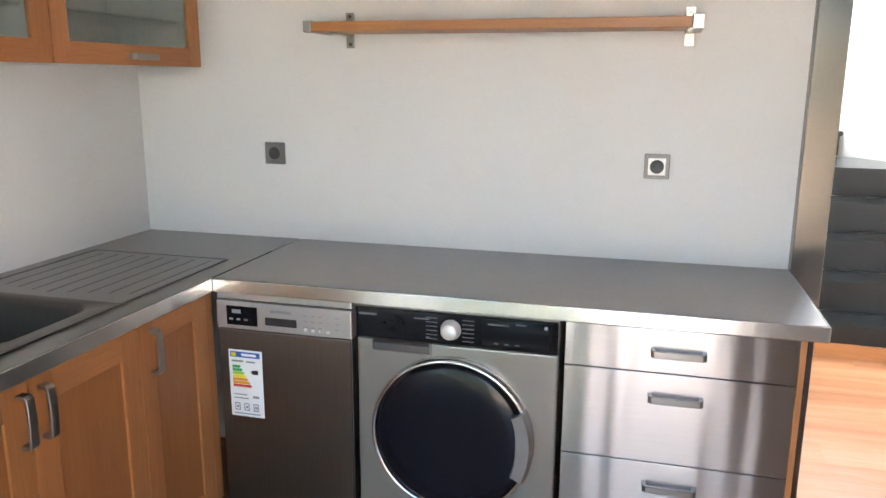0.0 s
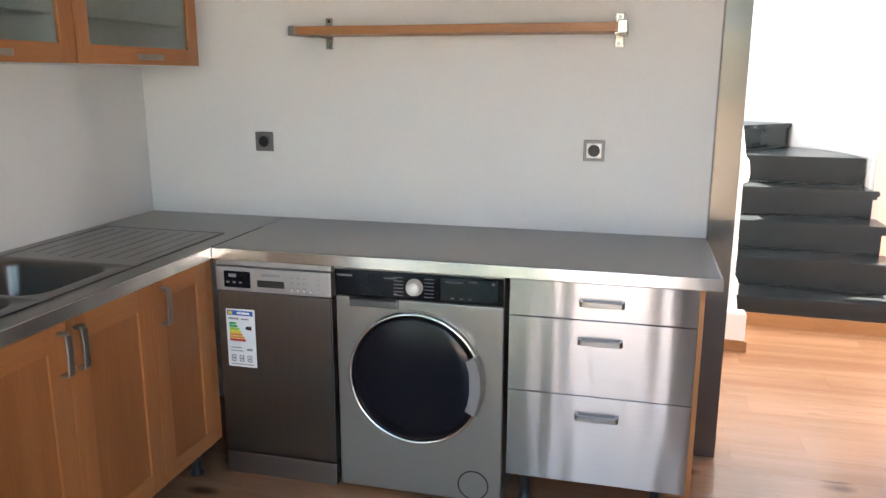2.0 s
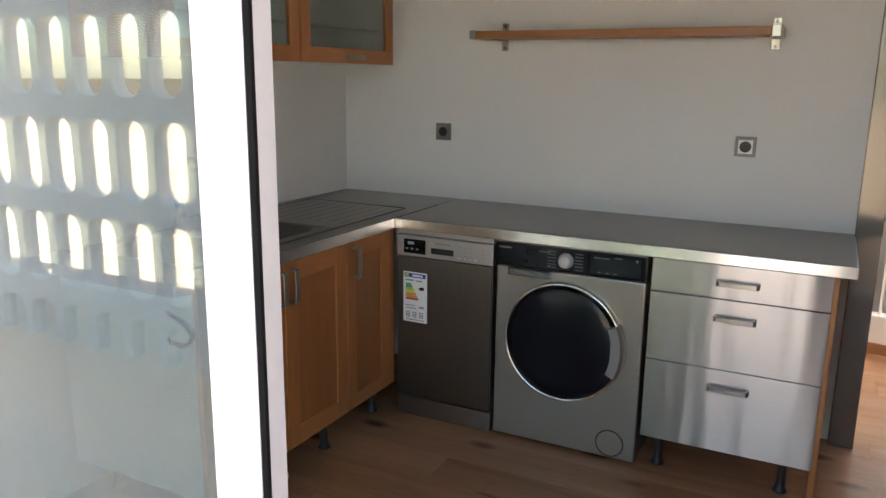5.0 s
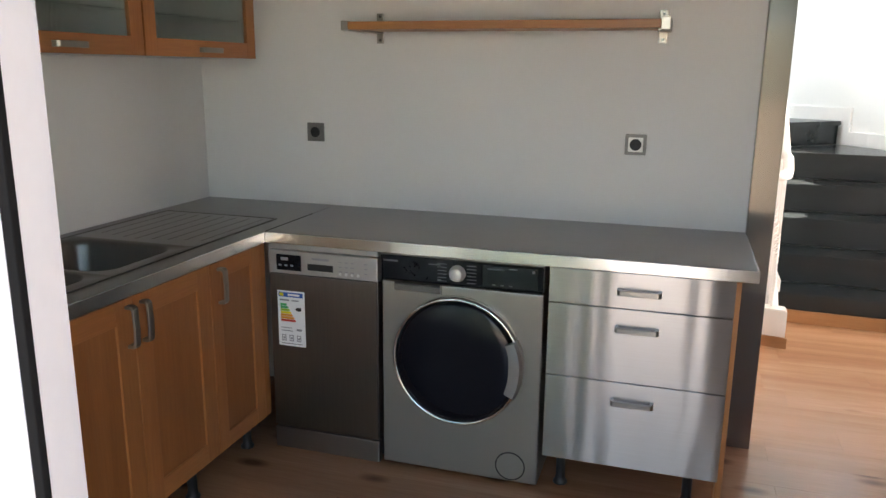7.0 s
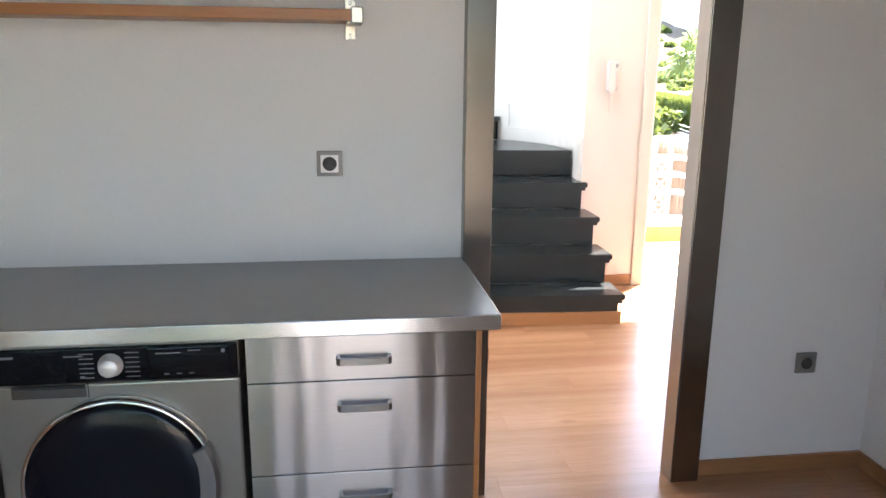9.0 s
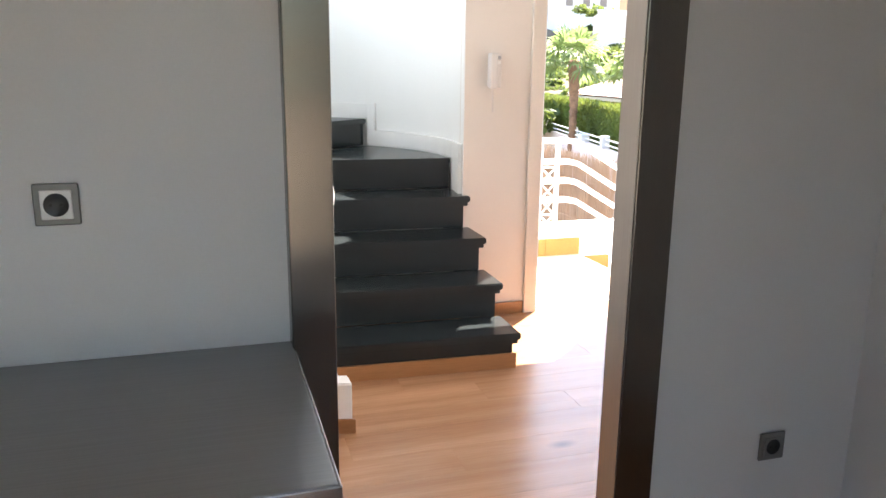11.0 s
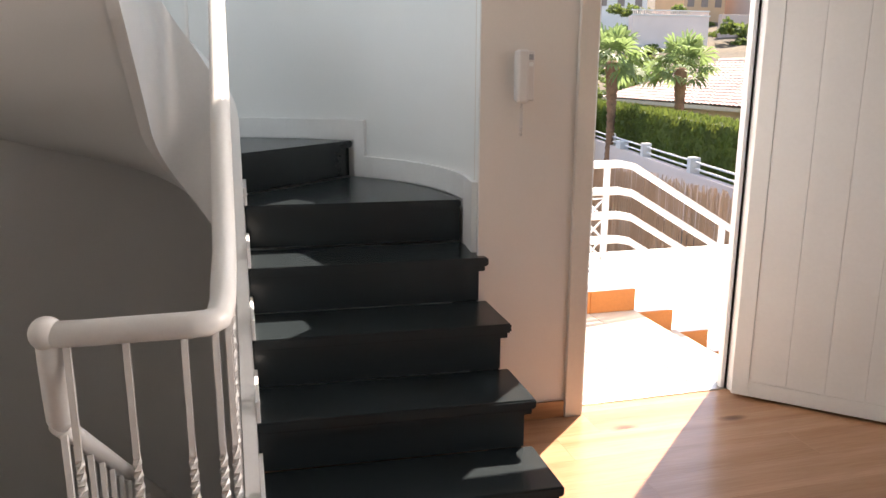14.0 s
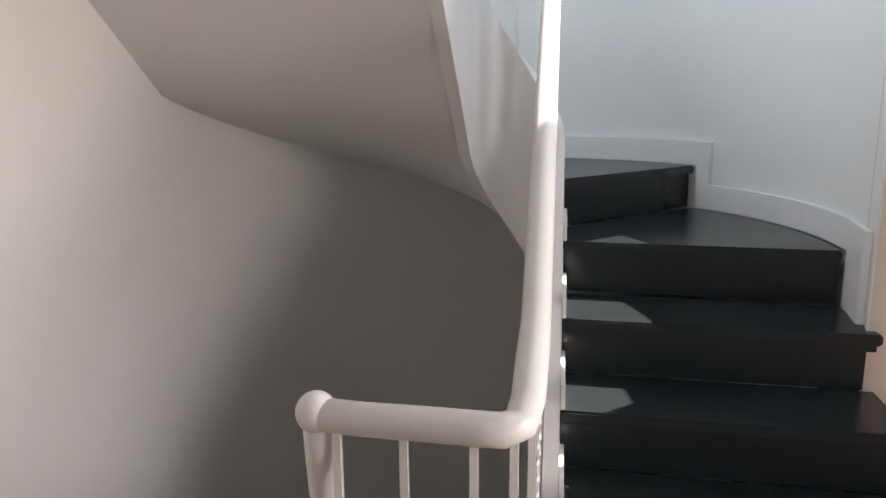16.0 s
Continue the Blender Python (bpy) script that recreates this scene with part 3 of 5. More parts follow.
def hose():
    t = thing("water_hose", (-1.33, 1.46, 0.66), "black rubber hose looped from a valve", "hose")
    pts = [(-1.42, 1.462, 0.755), (-1.36, 1.44, 0.752), (-1.30, 1.43, 0.735), (-1.268, 1.43, 0.705), (-1.285, 1.43, 0.672), (-1.33, 1.435, 0.66), (-1.37, 1.45, 0.664)]
    part("tube", tube(smooth_path(pts), 0.009, 10), BLACK, t)
    part("valve", join(rod((-1.365, 1.448, 0.664), (-1.41, 1.4705, 0.668), 0.018), rod((-1.385, 1.452, 0.65), (-1.385, 1.452, 0.705), 0.012)), BLACK, t, "black tap valve")


hose()


# ---- kitchen: appliances ----
def bars(parent, x0, z0, rows, y, material, name="print_bar"):
    for dx, dz, w, h in rows:
        part(name, box(x0 + dx, x0 + dx + w, y - 0.0008, y + 0.0006, z0 + dz, z0 + dz + h), material, parent)


def dishwasher():
    x0, x1, y = -1.236, -0.787, 2.58
    t = thing("dishwasher", ((x0 + x1) / 2, 2.88, 0), "slim dark stainless steel dishwasher with an energy label", "dishwasher")
    part("body", box(x0 + 0.004, x1 - 0.004, y + 0.045, 3.15, 0.012, 0.815), DARK, t)
    part("door", box(x0, x1, y, y + 0.04, 0.092, 0.722, 0.004), DISH, t, "dark brushed steel door")
    p = part("control_panel", box(x0, x1, y - 0.004, y + 0.04, 0.725, 0.815, 0.004), DISH_PANEL, t, "silver control panel")
    part("plinth", box(x0 + 0.002, x1, y - 0.003, y + 0.03, 0.0, 0.087, 0.003), PLINTH, t, "steel plinth")
    part("top_trim", box(x0 + 0.001, x1 - 0.001, y + 0.003, y + 0.04, 0.8185, 0.8385, 0.002), DISH_PANEL, t, "silver trim under the worktop")
    part("display", box(x0 + 0.035, x0 + 0.14, y - 0.0055, y, 0.738, 0.800, 0.002), BLACK_GLASS, p, "black display window")
    part("grip", box(x0 + 0.165, x0 + 0.272, y - 0.0050, y, 0.745, 0.772, 0.003), DARK, p, "dark recessed grip")
    bars(p, x0 + 0.185, 0.787, [(0, 0, 0.07, 0.008)], y - 0.0042, TEXT_GREY)
    for i in range(4):
        for j in range(3):
            bars(p, x0 + 0.295 + i * 0.024 + (i == 3) * 0.03, 0.75 + j * 0.018, [(0, 0, 0.012, 0.003)], y - 0.0042, TEXT_GREY)
        part("button", moved(lathe([(0.006, 0), (0.006, 0.003), (0.004, 0.004)], 12), Matrix.Translation((x0 + 0.301 + i * 0.024, y - 0.0035, 0.743)) @ Matrix.Rotation(radians(90), 4, "X")), SOCKET_PALE, p)
    bars(p, x0 + 0.045, 0.755, [(0, 0, 0.012, 0.006), (0.025, 0, 0.012, 0.006), (0.05, 0, 0.012, 0.006), (0.01, 0.022, 0.03, 0.012)], y - 0.0056, TEXT_GREY)
    part("seam", box(x1 - 0.006, x1 - 0.003, y - 0.001, y + 0.02, 0.1, 0.72), DARK, t)
    # energy label
    lx, lz = x0 + 0.032, 0.434
    lab = part("energy_label", box(lx, lx + 0.115, y - 0.0014, y - 0.0002, lz, lz + 0.222), PAPER, t, "white energy label with coloured bars")
    yy = y - 0.0016
    bars(lab, lx, lz, [(0.006, 0.198, 0.102, 0.018)], yy, INKS["blue"])
    bars(lab, lx, lz, [(0.01, 0.201, 0.016, 0.012)], yy - 0.0006, INKS["yellow"])
    bars(lab, lx, lz, [(0.045, 0.203, 0.05, 0.008)], yy - 0.0006, PAPER)
    for i, (k, w) in enumerate((("green", 0.024), ("green", 0.030), ("lime", 0.036), ("yellow", 0.042), ("orange", 0.048), ("orange", 0.054), ("red", 0.060))):
        part("rating_bar", prism([(lx + 0.012, lz + 0.162 - i * 0.0105), (lx + 0.012 + w, lz + 0.162 - i * 0.0105), (lx + 0.017 + w, lz + 0.1665 - i * 0.0105), (lx + 0.012 + w, lz + 0.171 - i * 0.0105), (lx + 0.012, lz + 0.171 - i * 0.0105)], yy - 0.0006, yy + 0.0006, "y"), INKS[k], lab)
    part("rating_arrow", prism([(lx + 0.075, lz + 0.151), (lx + 0.082, lz + 0.144), (lx + 0.10, lz + 0.144), (lx + 0.10, lz + 0.158), (lx + 0.082, lz + 0.158)], yy - 0.0006, yy + 0.0006, "y"), INKS["black"], lab)
    bars(lab, lx, lz, [(0.01, 0.182, 0.04, 0.006), (0.06, 0.182, 0.03, 0.005), (0.012, 0.072, 0.045, 0.003), (0.078, 0.064, 0.022, 0.008), (0.012, 0.06, 0.05, 0.003), (0.012, 0.008, 0.09, 0.003)], yy, TEXT_GREY)
    for dx in (0.014, 0.046, 0.078):
        bars(lab, lx, lz, [(dx, 0.02, 0.018, 0.003), (dx, 0.042, 0.018, 0.003), (dx, 0.02, 0.003, 0.024), (dx + 0.015, 0.02, 0.003, 0.024), (dx + 0.006, 0.028, 0.007, 0.008)], yy, TEXT_GREY)


dishwasher()


def washing_machine():
    x0, x1, y, cx, cz = -0.772, -0.174, 2.58, -0.479, 0.461
    t = thing("washing_machine", (cx, 2.88, 0), "silver front-loading washing machine with black control panel", "washing machine")
    part("body", box(x0, x1, y, 3.14, 0.012, 0.738, 0.008, 3), SILVER, t)
    part("top_cover", box(x0, x1, y + 0.004, 3.14, 0.741, 0.838, 0.005), SILVER, t)
    p = part("control_panel", box(x0 + 0.003, x1 - 0.003, y - 0.010, y + 0.003, 0.742, 0.834, 0.006, 3), BLACK_GLASS, t, "glossy black control panel")
    part("panel_strip", box(x0, x1, y - 0.004, y + 0.003, 0.8345, 0.8395, 0.001), SILVER, t)
    part("drawer_grip", box(x0 + 0.05, x0 + 0.225, y - 0.003, y + 0.001, 0.703, 0.733, 0.003), GUNMETAL, t, "recessed detergent drawer grip")
    part("drawer_grip_shadow", box(x0 + 0.052, x0 + 0.223, y - 0.0045, y + 0.001, 0.726, 0.735, 0.001), DARK, t)
    part("seam", box(x0 + 0.2285, x0 + 0.2305, y - 0.0012, y + 0.001, 0.700, 0.740), DARK, t)
    front = Matrix.Rotation(radians(90), 4, "X")
    k = part("program_knob", moved(lathe([(0.030, -0.002), (0.030, 0.004), (0.0255, 0.008), (0.024, 0.024), (0.020, 0.028), (0.001, 0.029)]), Matrix.Translation((-0.481, y - 0.010, 0.788)) @ front), DIAL, p, "silver dial")
    for s in (-1, 1):
        for i in range(6):
            bars(p, -0.481 + s * 0.054 - 0.02, 0.755 + i * 0.0125, [(0, 0, 0.034, 0.0022)], y - 0.0105, TEXT_DIM)
    bars(p, x0 + 0.012, 0.812, [(0, 0, 0.055, 0.006), (0.17, 0, 0.045, 0.003), (0.205, -0.055, 0.012, 0.004)], y - 0.0105, TEXT_DIM)
    part("display", box(-0.392, -0.195, y - 0.0125, y - 0.009, 0.75, 0.828, 0.003), DISPLAY, p, "black display window")
    bars(p, -0.385, 0.758, [(0.03, 0, 0.012, 0.003), (0.06, 0, 0.012, 0.003), (0.09, 0, 0.012, 0.003), (0.012, 0.055, 0.06, 0.003), (0.09, 0.06, 0.03, 0.003), (0.17, 0.054, 0.009, 0.009)], y - 0.0128, TEXT_DIM)
    # door
    d = part("door", moved(lathe([(0.243, -0.004), (0.243, 0.016), (0.239, 0.028), (0.234, 0.031), (0.229, 0.027), (0.229, 0.0)], 72), Matrix.Translation((cx, y, cz)) @ front), CHROME, t, "chrome ring of the round door")
    part("glass", moved(lathe([(0.2285, 0.004), (0.2285, 0.024), (0.212, 0.031), (0.17, 0.0375), (0.10, 0.040), (0.001, 0.041)], 72), Matrix.Translation((cx, y, cz)) @ front), plain("smoked door glass", (0.006, 0.006, 0.0085), 0.16, vary=0.05, stain=0.6, relief=0.0, Specular_IOR_Level=0.2), d, "smoked black bowl glass")
    secs = []
    for i in range(15):
        a = radians(-26 + 52 * i / 14)
        w = 0.030 - 0.004 * abs(i - 7) / 7
        secs.append([(cx + r * math.cos(a), y - h, cz + r * math.sin(a)) for r, h in ((0.246, 0.006), (0.246, 0.034), (0.236, 0.045), (0.246 - w * 1.6, 0.045), (0.246 - w * 1.75, 0.030), (0.246 - w * 1.7, 0.006))])
    part("door_handle", loops(secs), plain("grip silver", (0.36, 0.355, 0.35), 0.28, 0.9, vary=0.04, relief=0.05), d, "silver door grip")
    f = Matrix.Translation((-0.274, y, 0.074)) @ front
    part("filter_cover", prism([(-0.274 + 0.051 * math.cos(math.tau * i / 40), 0.074 + 0.051 * math.sin(math.tau * i / 40)) for i in range(40)], y - 0.0012, y + 0.002, "y"), SILVER, t, "round filter cover")
    part("filter_gap", moved(lathe([(0.056, -0.002), (0.056, 0.0008), (0.052, 0.0008)], 40), f), DARK, t)
    for x in (x0 + 0.06, x1 - 0.06):
        part("foot", rod((x, y + 0.06, 0), (x, y + 0.06, 0.02), 0.02), BLACK, t)


washing_machine()


def drawer_unit():
    x0, x1, y = -0.158, 0.437, 2.58
    t = thing("drawer_cabinet", (0.15, 2.88, 0), "drawer cabinet with three brushed steel fronts on black feet", "cabinet")
    # black instead of beech: shade of the gap beside the washer put into colour
    part("side_panel", box(x0, x0 + 0.018, y + 0.022, 3.15, 0.14, 0.838), BLACK, t, "side board with the shade of the narrow gap put into its black")
    part("body", join(box(x1 - 0.002, x1 + 0.016, y + 0.004, 3.15, 0.135, 0.838, 0.001), box(x0 + 0.018, x1 - 0.002, y + 0.022, 3.15, 0.14, 0.158),
                      box(x0 + 0.018, x1 - 0.002, 3.14, 3.15, 0.158, 0.838)), BEECH, t, "beech carcass sides")
    for z0, z1, hz in ((0.7165, 0.838, 0.777), (0.4535, 0.7135, 0.648), (0.138, 0.4505, 0.386)):
        d = part("drawer", box(x0, x1, y, y + 0.02, z0, z1, 0.0015), STEEL, t, "brushed steel drawer front")
        bow_handle((0.070, y, hz), (0.212, y, hz), (0, -0.032, 0), d, 0.0095)
    part("lower_panel", box(x1 - 0.004, x1 + 0.017, y + 0.03, y + 0.09, 0.0, 0.1345, 0.001), BEECH, t)
    for x, yy in ((-0.10, 2.66), (0.345, 2.66), (-0.10, 3.08), (0.345, 3.08)):
        foot(t, x, yy)


drawer_unit()


# ---- kitchen: wall things ----
def shelf():
    t = thing("wall_shelf", (-0.47, 3.19, 1.65), "narrow beech wall shelf on two steel brackets", "shelf")
    part("board", box(-1.075, 0.132, 2.985, 3.185, 1.637, 1.668, 0.002), BEECH_X, t)
    part("end_cap", box(-1.103, -1.075, 2.983, 3.187, 1.634, 1.671, 0.002), NICKEL, t, "brushed steel end cap")
    part("end_cap", box(0.1325, 0.166, 2.980, 3.187, 1.630, 1.675, 0.003), NICKEL, t, "brushed steel end cap")
    for x in (-1.035, 0.118):
        b = part("bracket", join(box(x, x + 0.032, 3.1945, 3.1995, 1.590, 1.712, 0.002), box(x + 0.003, x + 0.029, 3.02, 3.195, 1.630, 1.6365, 0.001), box(x + 0.003, x + 0.029, 3.186, 3.195, 1.63, 1.672, 0.001)), NICKEL, t, "steel wall bracket")
        for z in (1.603, 1.699):
            part("screw", moved(lathe([(0.006, 0), (0.006, 0.002), (0.004, 0.003)], 12), Matrix.Translation((x + 0.016, 3.1942, z)) @ Matrix.Rotation(radians(90), 4, "X")), GUNMETAL, b)


shelf()


def socket(x, y, z, frame_mat, label):
    t = thing("wall_socket", (x, y, z), label, "socket", "wall sockets")
    fr = Matrix.Translation((x, y, z)) @ Matrix.Rotation(radians(90), 4, "X")
    part("frame", moved(box(-0.041, 0.041, -0.041, 0.041, 0.0005, 0.009, 0.003), fr), SOCKET_GREY, t)
    part("insert", moved(box(-0.0285, 0.0285, -0.0285, 0.0285, 0.008, 0.0125, 0.002), fr), frame_mat, t)
    part("recess", moved(lathe([(0.0228, 0.010), (0.0228, 0.0132), (0.0208, 0.0134), (0.0198, 0.0128), (0.001, 0.0128)], 28), fr), BLACK, t, "round black recess")
    for s in (-1, 1):
        part("pin_hole", moved(lathe([(0.003, 0.012), (0.003, 0.0131), (0.001, 0.0131)], 10), fr @ Matrix.Translation((s * 0.0095, 0, 0))), DARK, t)


socket(-1.333, 3.1995, 1.208, SOCKET_GREY, "square grey wall socket with a dark recess")
socket(0.060, 3.1995, 1.204, SOCKET_PALE, "square grey wall socket with a pale insert")
socket(1.818, 3.1995, 0.440, SOCKET_GREY, "square grey wall socket near the floor")


# ---- terrace door ----
def terrace_door():
    t = thing("window_1", (-0.5, 0.48, 0), "white framed sliding glass terrace door, pushed open", "door")
    tagged(t, kind="structure")
    part("frame", join(prism([(0.4495, 0.40), (0.575, 0.40), (0.575, 0.58), (0.472, 0.58)], 0, 2.2, "z", 0.002), box(-1.62, -1.56, 0.40, 0.58, 0, 2.2, 0.004), box(-1.56, 0.4485, 0.40, 0.58, 2.13, 2.2, 0.004), box(-1.62, 0.4485, 0.40, 0.58, -0.012, 0.012, 0.003)), WHITE, t, "white frame with a low threshold")
    part("frame_lip", box(0.4485, 0.4575, 0.390, 0.3995, 0.012, 2.13, 0.002), WHITE, t)
    part("frame_cover", box(0.463, 0.575, 0.388, 0.3995, 0.012, 2.13, 0.003), WHITE, t)
    for name, x0, x1, y0, y1 in (("sash", -1.05, -0.1685, 0.452, 0.470), ("sash", -1.56, -0.1755, 0.4725, 0.505)):
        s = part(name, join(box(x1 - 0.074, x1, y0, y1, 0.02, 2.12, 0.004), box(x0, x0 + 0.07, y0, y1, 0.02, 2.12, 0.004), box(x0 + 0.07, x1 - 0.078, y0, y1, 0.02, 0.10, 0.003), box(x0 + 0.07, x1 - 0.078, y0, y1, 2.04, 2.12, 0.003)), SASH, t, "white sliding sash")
        g = part("pane", box(x0 + 0.07, x1 - 0.078, (y0 + y1) / 2 - 0.003, (y0 + y1) / 2 + 0.003, 0.10, 2.04), COATED, s, "green-tinted reflective glass pane")
        g.visible_shadow = False
    part("edge_cap", prism([(-0.1605, 0.4594), (-0.1735, 0.5052), (-0.1745, 0.5052), (-0.1683, 0.4594)], 0.021, 2.119), SASH, t)
    part("gasket", box(-0.168, -0.159, 0.4525, 0.459, 0.03, 2.11, 0.001), RUBBER, t, "black rubber brush seal")


terrace_door()

ORIGIN = HALL

# ---- hall: the winding stairs ----
RISE = 0.186
CI = (0.60, 6.35)
NOSE = {1: ((0.83, 4.99), (1.766, 4.945)), 2: ((0.83, 5.25), (1.766, 5.203)), 3: ((0.83, 5.515), (1.766, 5.468)), 4: ((0.83, 5.80), (1.766, 5.750)), 5: ((0.83, 6.12), (1.738, 6.06))}
for k, (ao, ai) in enumerate(((45, 12), (98, 80), (124, 112), (148, 145), (170, 174)), 6):
    NOSE[k] = ((CI[0] + 0.23 * math.cos(radians(ai)), CI[1] + 0.23 * math.sin(radians(ai))), (CX + 1.168 * math.cos(radians(ao)), CY + 1.168 * math.sin(radians(ao))))
for k in range(11, 17):
    NOSE[k] = ((0.37, 6.15 - 0.252 * (k - 11)), (CX - 1.17, 6.15 - 0.252 * (k - 11)))


def back(a, b, d):
    """The line from a to b, moved d to its left."""
    w = (Vector(b) - Vector(a)).normalized()
    n = Vector((-w.y, w.x))
    return tuple(Vector(a) + n * d), tuple(Vector(b) + n * d)


def outer_arc(k, d=0.0):
    """Points of the curved wall between the outer ends of steps k and k + 1."""
    if 5 <= k <= 10:
        a0 = math.degrees(math.atan2(NOSE[k][1][1] - CY, NOSE[k][1][0] - CX))
        a1 = math.degrees(math.atan2(NOSE[k + 1][1][1] - CY, NOSE[k + 1][1][0] - CX))
        a1 = a1 if a1 > a0 else a1 + 360
        return [(CX + (1.168 + d) * math.cos(radians(a0 + (a1 - a0) * i / 8)), CY + (1.168 + d) * math.sin(radians(a0 + (a1 - a0) * i / 8))) for i in range(1, 8)]
    return []


def nose_z(theta):
    return 1.40 + 0.0063 * (theta - 173) + 0.52


def stair_line(n=12):
    """The inner string: place, nosing height and the outer point across from it."""
    out = []
    for i in range(n + 1):
        y = 4.62 + (6.10 - 4.62) * i / n
        out.append(((0.806, y), 0.17 + (y - 4.97) * 0.186 / 0.275, (CX + RO, y)))
    z0 = out[-1][1]
    for i in range(1, 25):
        a = 180 * i / 24
        f = min(1.0, a / 60)
        if a < 30:
            p = (0.806, 6.10 + 0.25 * a / 30)
        elif a > 150:
            p = (0.444, 6.35 - 0.25 * (a - 150) / 30)
        else:
            b = radians((a - 30) * 1.5)
            p = (0.625 + 0.181 * math.cos(b), CI[1] + 0.19 * math.sin(b))
        z = (1 - f) * (z0 + 0.0048 * a) + f * nose_z(a)
        out.append((p, z, (CX + RO * math.cos(radians(a)), CY + RO * math.sin(radians(a)))))
    z1 = out[-1][1]
    for i in range(1, 9):
        y = 6.10 - 1.5 * i / 8
        out.append(((0.444, y), z1 + 0.74 * (6.10 - y), (CX - RO, y)))
    return out


LINE = stair_line()
STRING_RISE = 0.19


def strip(line, low, high, half=0.022):
    """A board that stands along a line of (place, height) between two offsets."""
    secs = []
    for i, (p, z) in enumerate(line):
        a, b = Vector(line[max(i - 1, 0)][0]), Vector(line[min(i + 1, len(line) - 1)][0])
        w = (b - a).normalized()
        n = Vector((-w.y, w.x)) * half
        q = Vector(p)
        lo = low(z) if callable(low) else z + low
        hi = high(z) if callable(high) else z + high
        secs.append([(*(q - n), lo), (*(q + n), lo), (*(q + n), hi), (*(q - n), hi)])
    return softened(loops(secs))


def staircase():
    t = thing("staircase", (1.3, 5.0, 0), "dark painted winding staircase with white string and white soffit", "stairs")
    for k in range(1, 16):
        z = RISE * k
        a, b = NOSE[k]
        c, d = NOSE[k + 1]
        if k < 4:
            c, d = back(c, d, 0.03)
        poly = [a, b, *outer_arc(k), d, c]
        tr = part("tread", prism(poly, z - 0.036, z, "z", 0.006), STAIR, t)
        ra, rb = back(a, b, 0.028)
        rc, rd = back(a, b, 0.05)
        end = 0.035 if k < 5 else 0.0
        w = (Vector(rb) - Vector(ra)).normalized() * end
        rb, rd = tuple(Vector(rb) - w), tuple(Vector(rd) - w)
        low = RISE * (k - 1) if k > 1 else 0.0
        part("riser", prism([ra, rb, rd, rc], low + (0.001 if k > 1 else 0), z - 0.0365), STAIR, t)
        if k < 6:
            part("string_step", box(0.8285, 0.842, a[1] + 0.004, c[1] - 0.012, z + 0.0005, z + 0.075, 0.002), WHITE_RAIL, t, "white string edge above the tread")
        if k < 5:
            na, nb = back(a, b, 0.006)
            nc, nd = back(a, b, 0.034)
            part("nosing_moulding", prism([na, tuple(Vector(nb) - w * 0.4), tuple(Vector(nd) - w * 0.4), nc], z - 0.056, z - 0.0366, "z", 0.003), STAIR, t)
            e = back(*NOSE[k + 1], 0.05)
            part("side_panel", prism([tuple(Vector(rd) + Vector((-0.02, 0))), rd, (rd[0], e[1][1]), (rd[0] - 0.02, e[1][1])], 0.0, z - 0.0365), STAIR, t)
    a, b = back(*NOSE[1], 0.012)
    c, d = back(*NOSE[1], 0.0275)
    part("foot_board", prism([a, tuple(Vector(b) - Vector((0.018, 0))), tuple(Vector(d) - Vector((0.018, 0))), c], 0.0, 0.078, "z", 0.002), SKIRT, t, "pale wood strip at the foot of the stairs")
    # white skirting up the curved wall
    for k in range(4, 11):
        z = RISE * k
        arc = [NOSE[k][1], *outer_arc(k), NOSE[k + 1][1]]
        if k == 4:
            arc = [(CX + RO * 0.985 * math.cos(radians(g)), CY + RO * 0.985 * math.sin(radians(g))) for g in (-14.5, -11, -7, -3)]
        def out_to(p, r):
            v = Vector((p[0] - CX, p[1] - CY)).normalized() * r
            return (CX + v.x, CY + v.y)
        secs = [[(*out_to(p, RO - 0.002), z), (*out_to(p, RO - 0.022), z), (*out_to(p, RO - 0.022), z + 0.105), (*out_to(p, RO - 0.002), z + 0.105)] for p in arc]
        if k > 4:
            part("skirting", loops(secs), WHITE_RAIL, t, "white skirting on the curved wall")
        g = math.degrees(math.atan2(NOSE[k + 1][1][1] - CY, NOSE[k + 1][1][0] - CX))
        ps = [(CX + math.cos(radians(g + e)), CY + math.sin(radians(g + e))) for e in (-3.2 if k > 4 else -10, 0)]
        secs = [[(*out_to(p, RO - 0.002), z), (*out_to(p, RO - 0.0235), z), (*out_to(p, RO - 0.0235), z + RISE + 0.105), (*out_to(p, RO - 0.002), z + RISE + 0.105)] for p in ps]
        part("skirting", loops(secs), WHITE_RAIL, t)
    line = [(p, z) for p, z, o in LINE]
    part("string", strip(line, lambda z: max(z - 0.524, -0.16), lambda z: z + 0.03 + STRING_RISE * min(1, max(0, (z - 0.75) / 0.35))), WHITE_RAIL, t, "white closed string on the inner side")
    rows = []
    for p, z, o in LINE[8:]:
        q, w = Vector((*p, z - 0.52)), Vector((*o, z - 0.52))
        rows.append([q.lerp(w, i / 8) for i in range(9)])
    sof = band(rows)
    part("soffit", sof, WALL, t, "smooth white plastered underside")


staircase()


# ---- hall: railing ----
def twisted_bar(h):
    """A square bar, twisted through its middle."""
    secs = []
    for i in range(49):
        u = i / 48
        v = min(1, max(0, (u - 0.40) / 0.20))
        r = 0.0098 + 0.0016 * math.sin(v * math.pi)
        a0 = radians(45) + v * math.tau * 1.25
        secs.append([(r * math.cos(a0 + k * math.pi / 2), r * math.sin(a0 + k * math.pi / 2), u * h) for k in range(4)])
    return loops(secs)


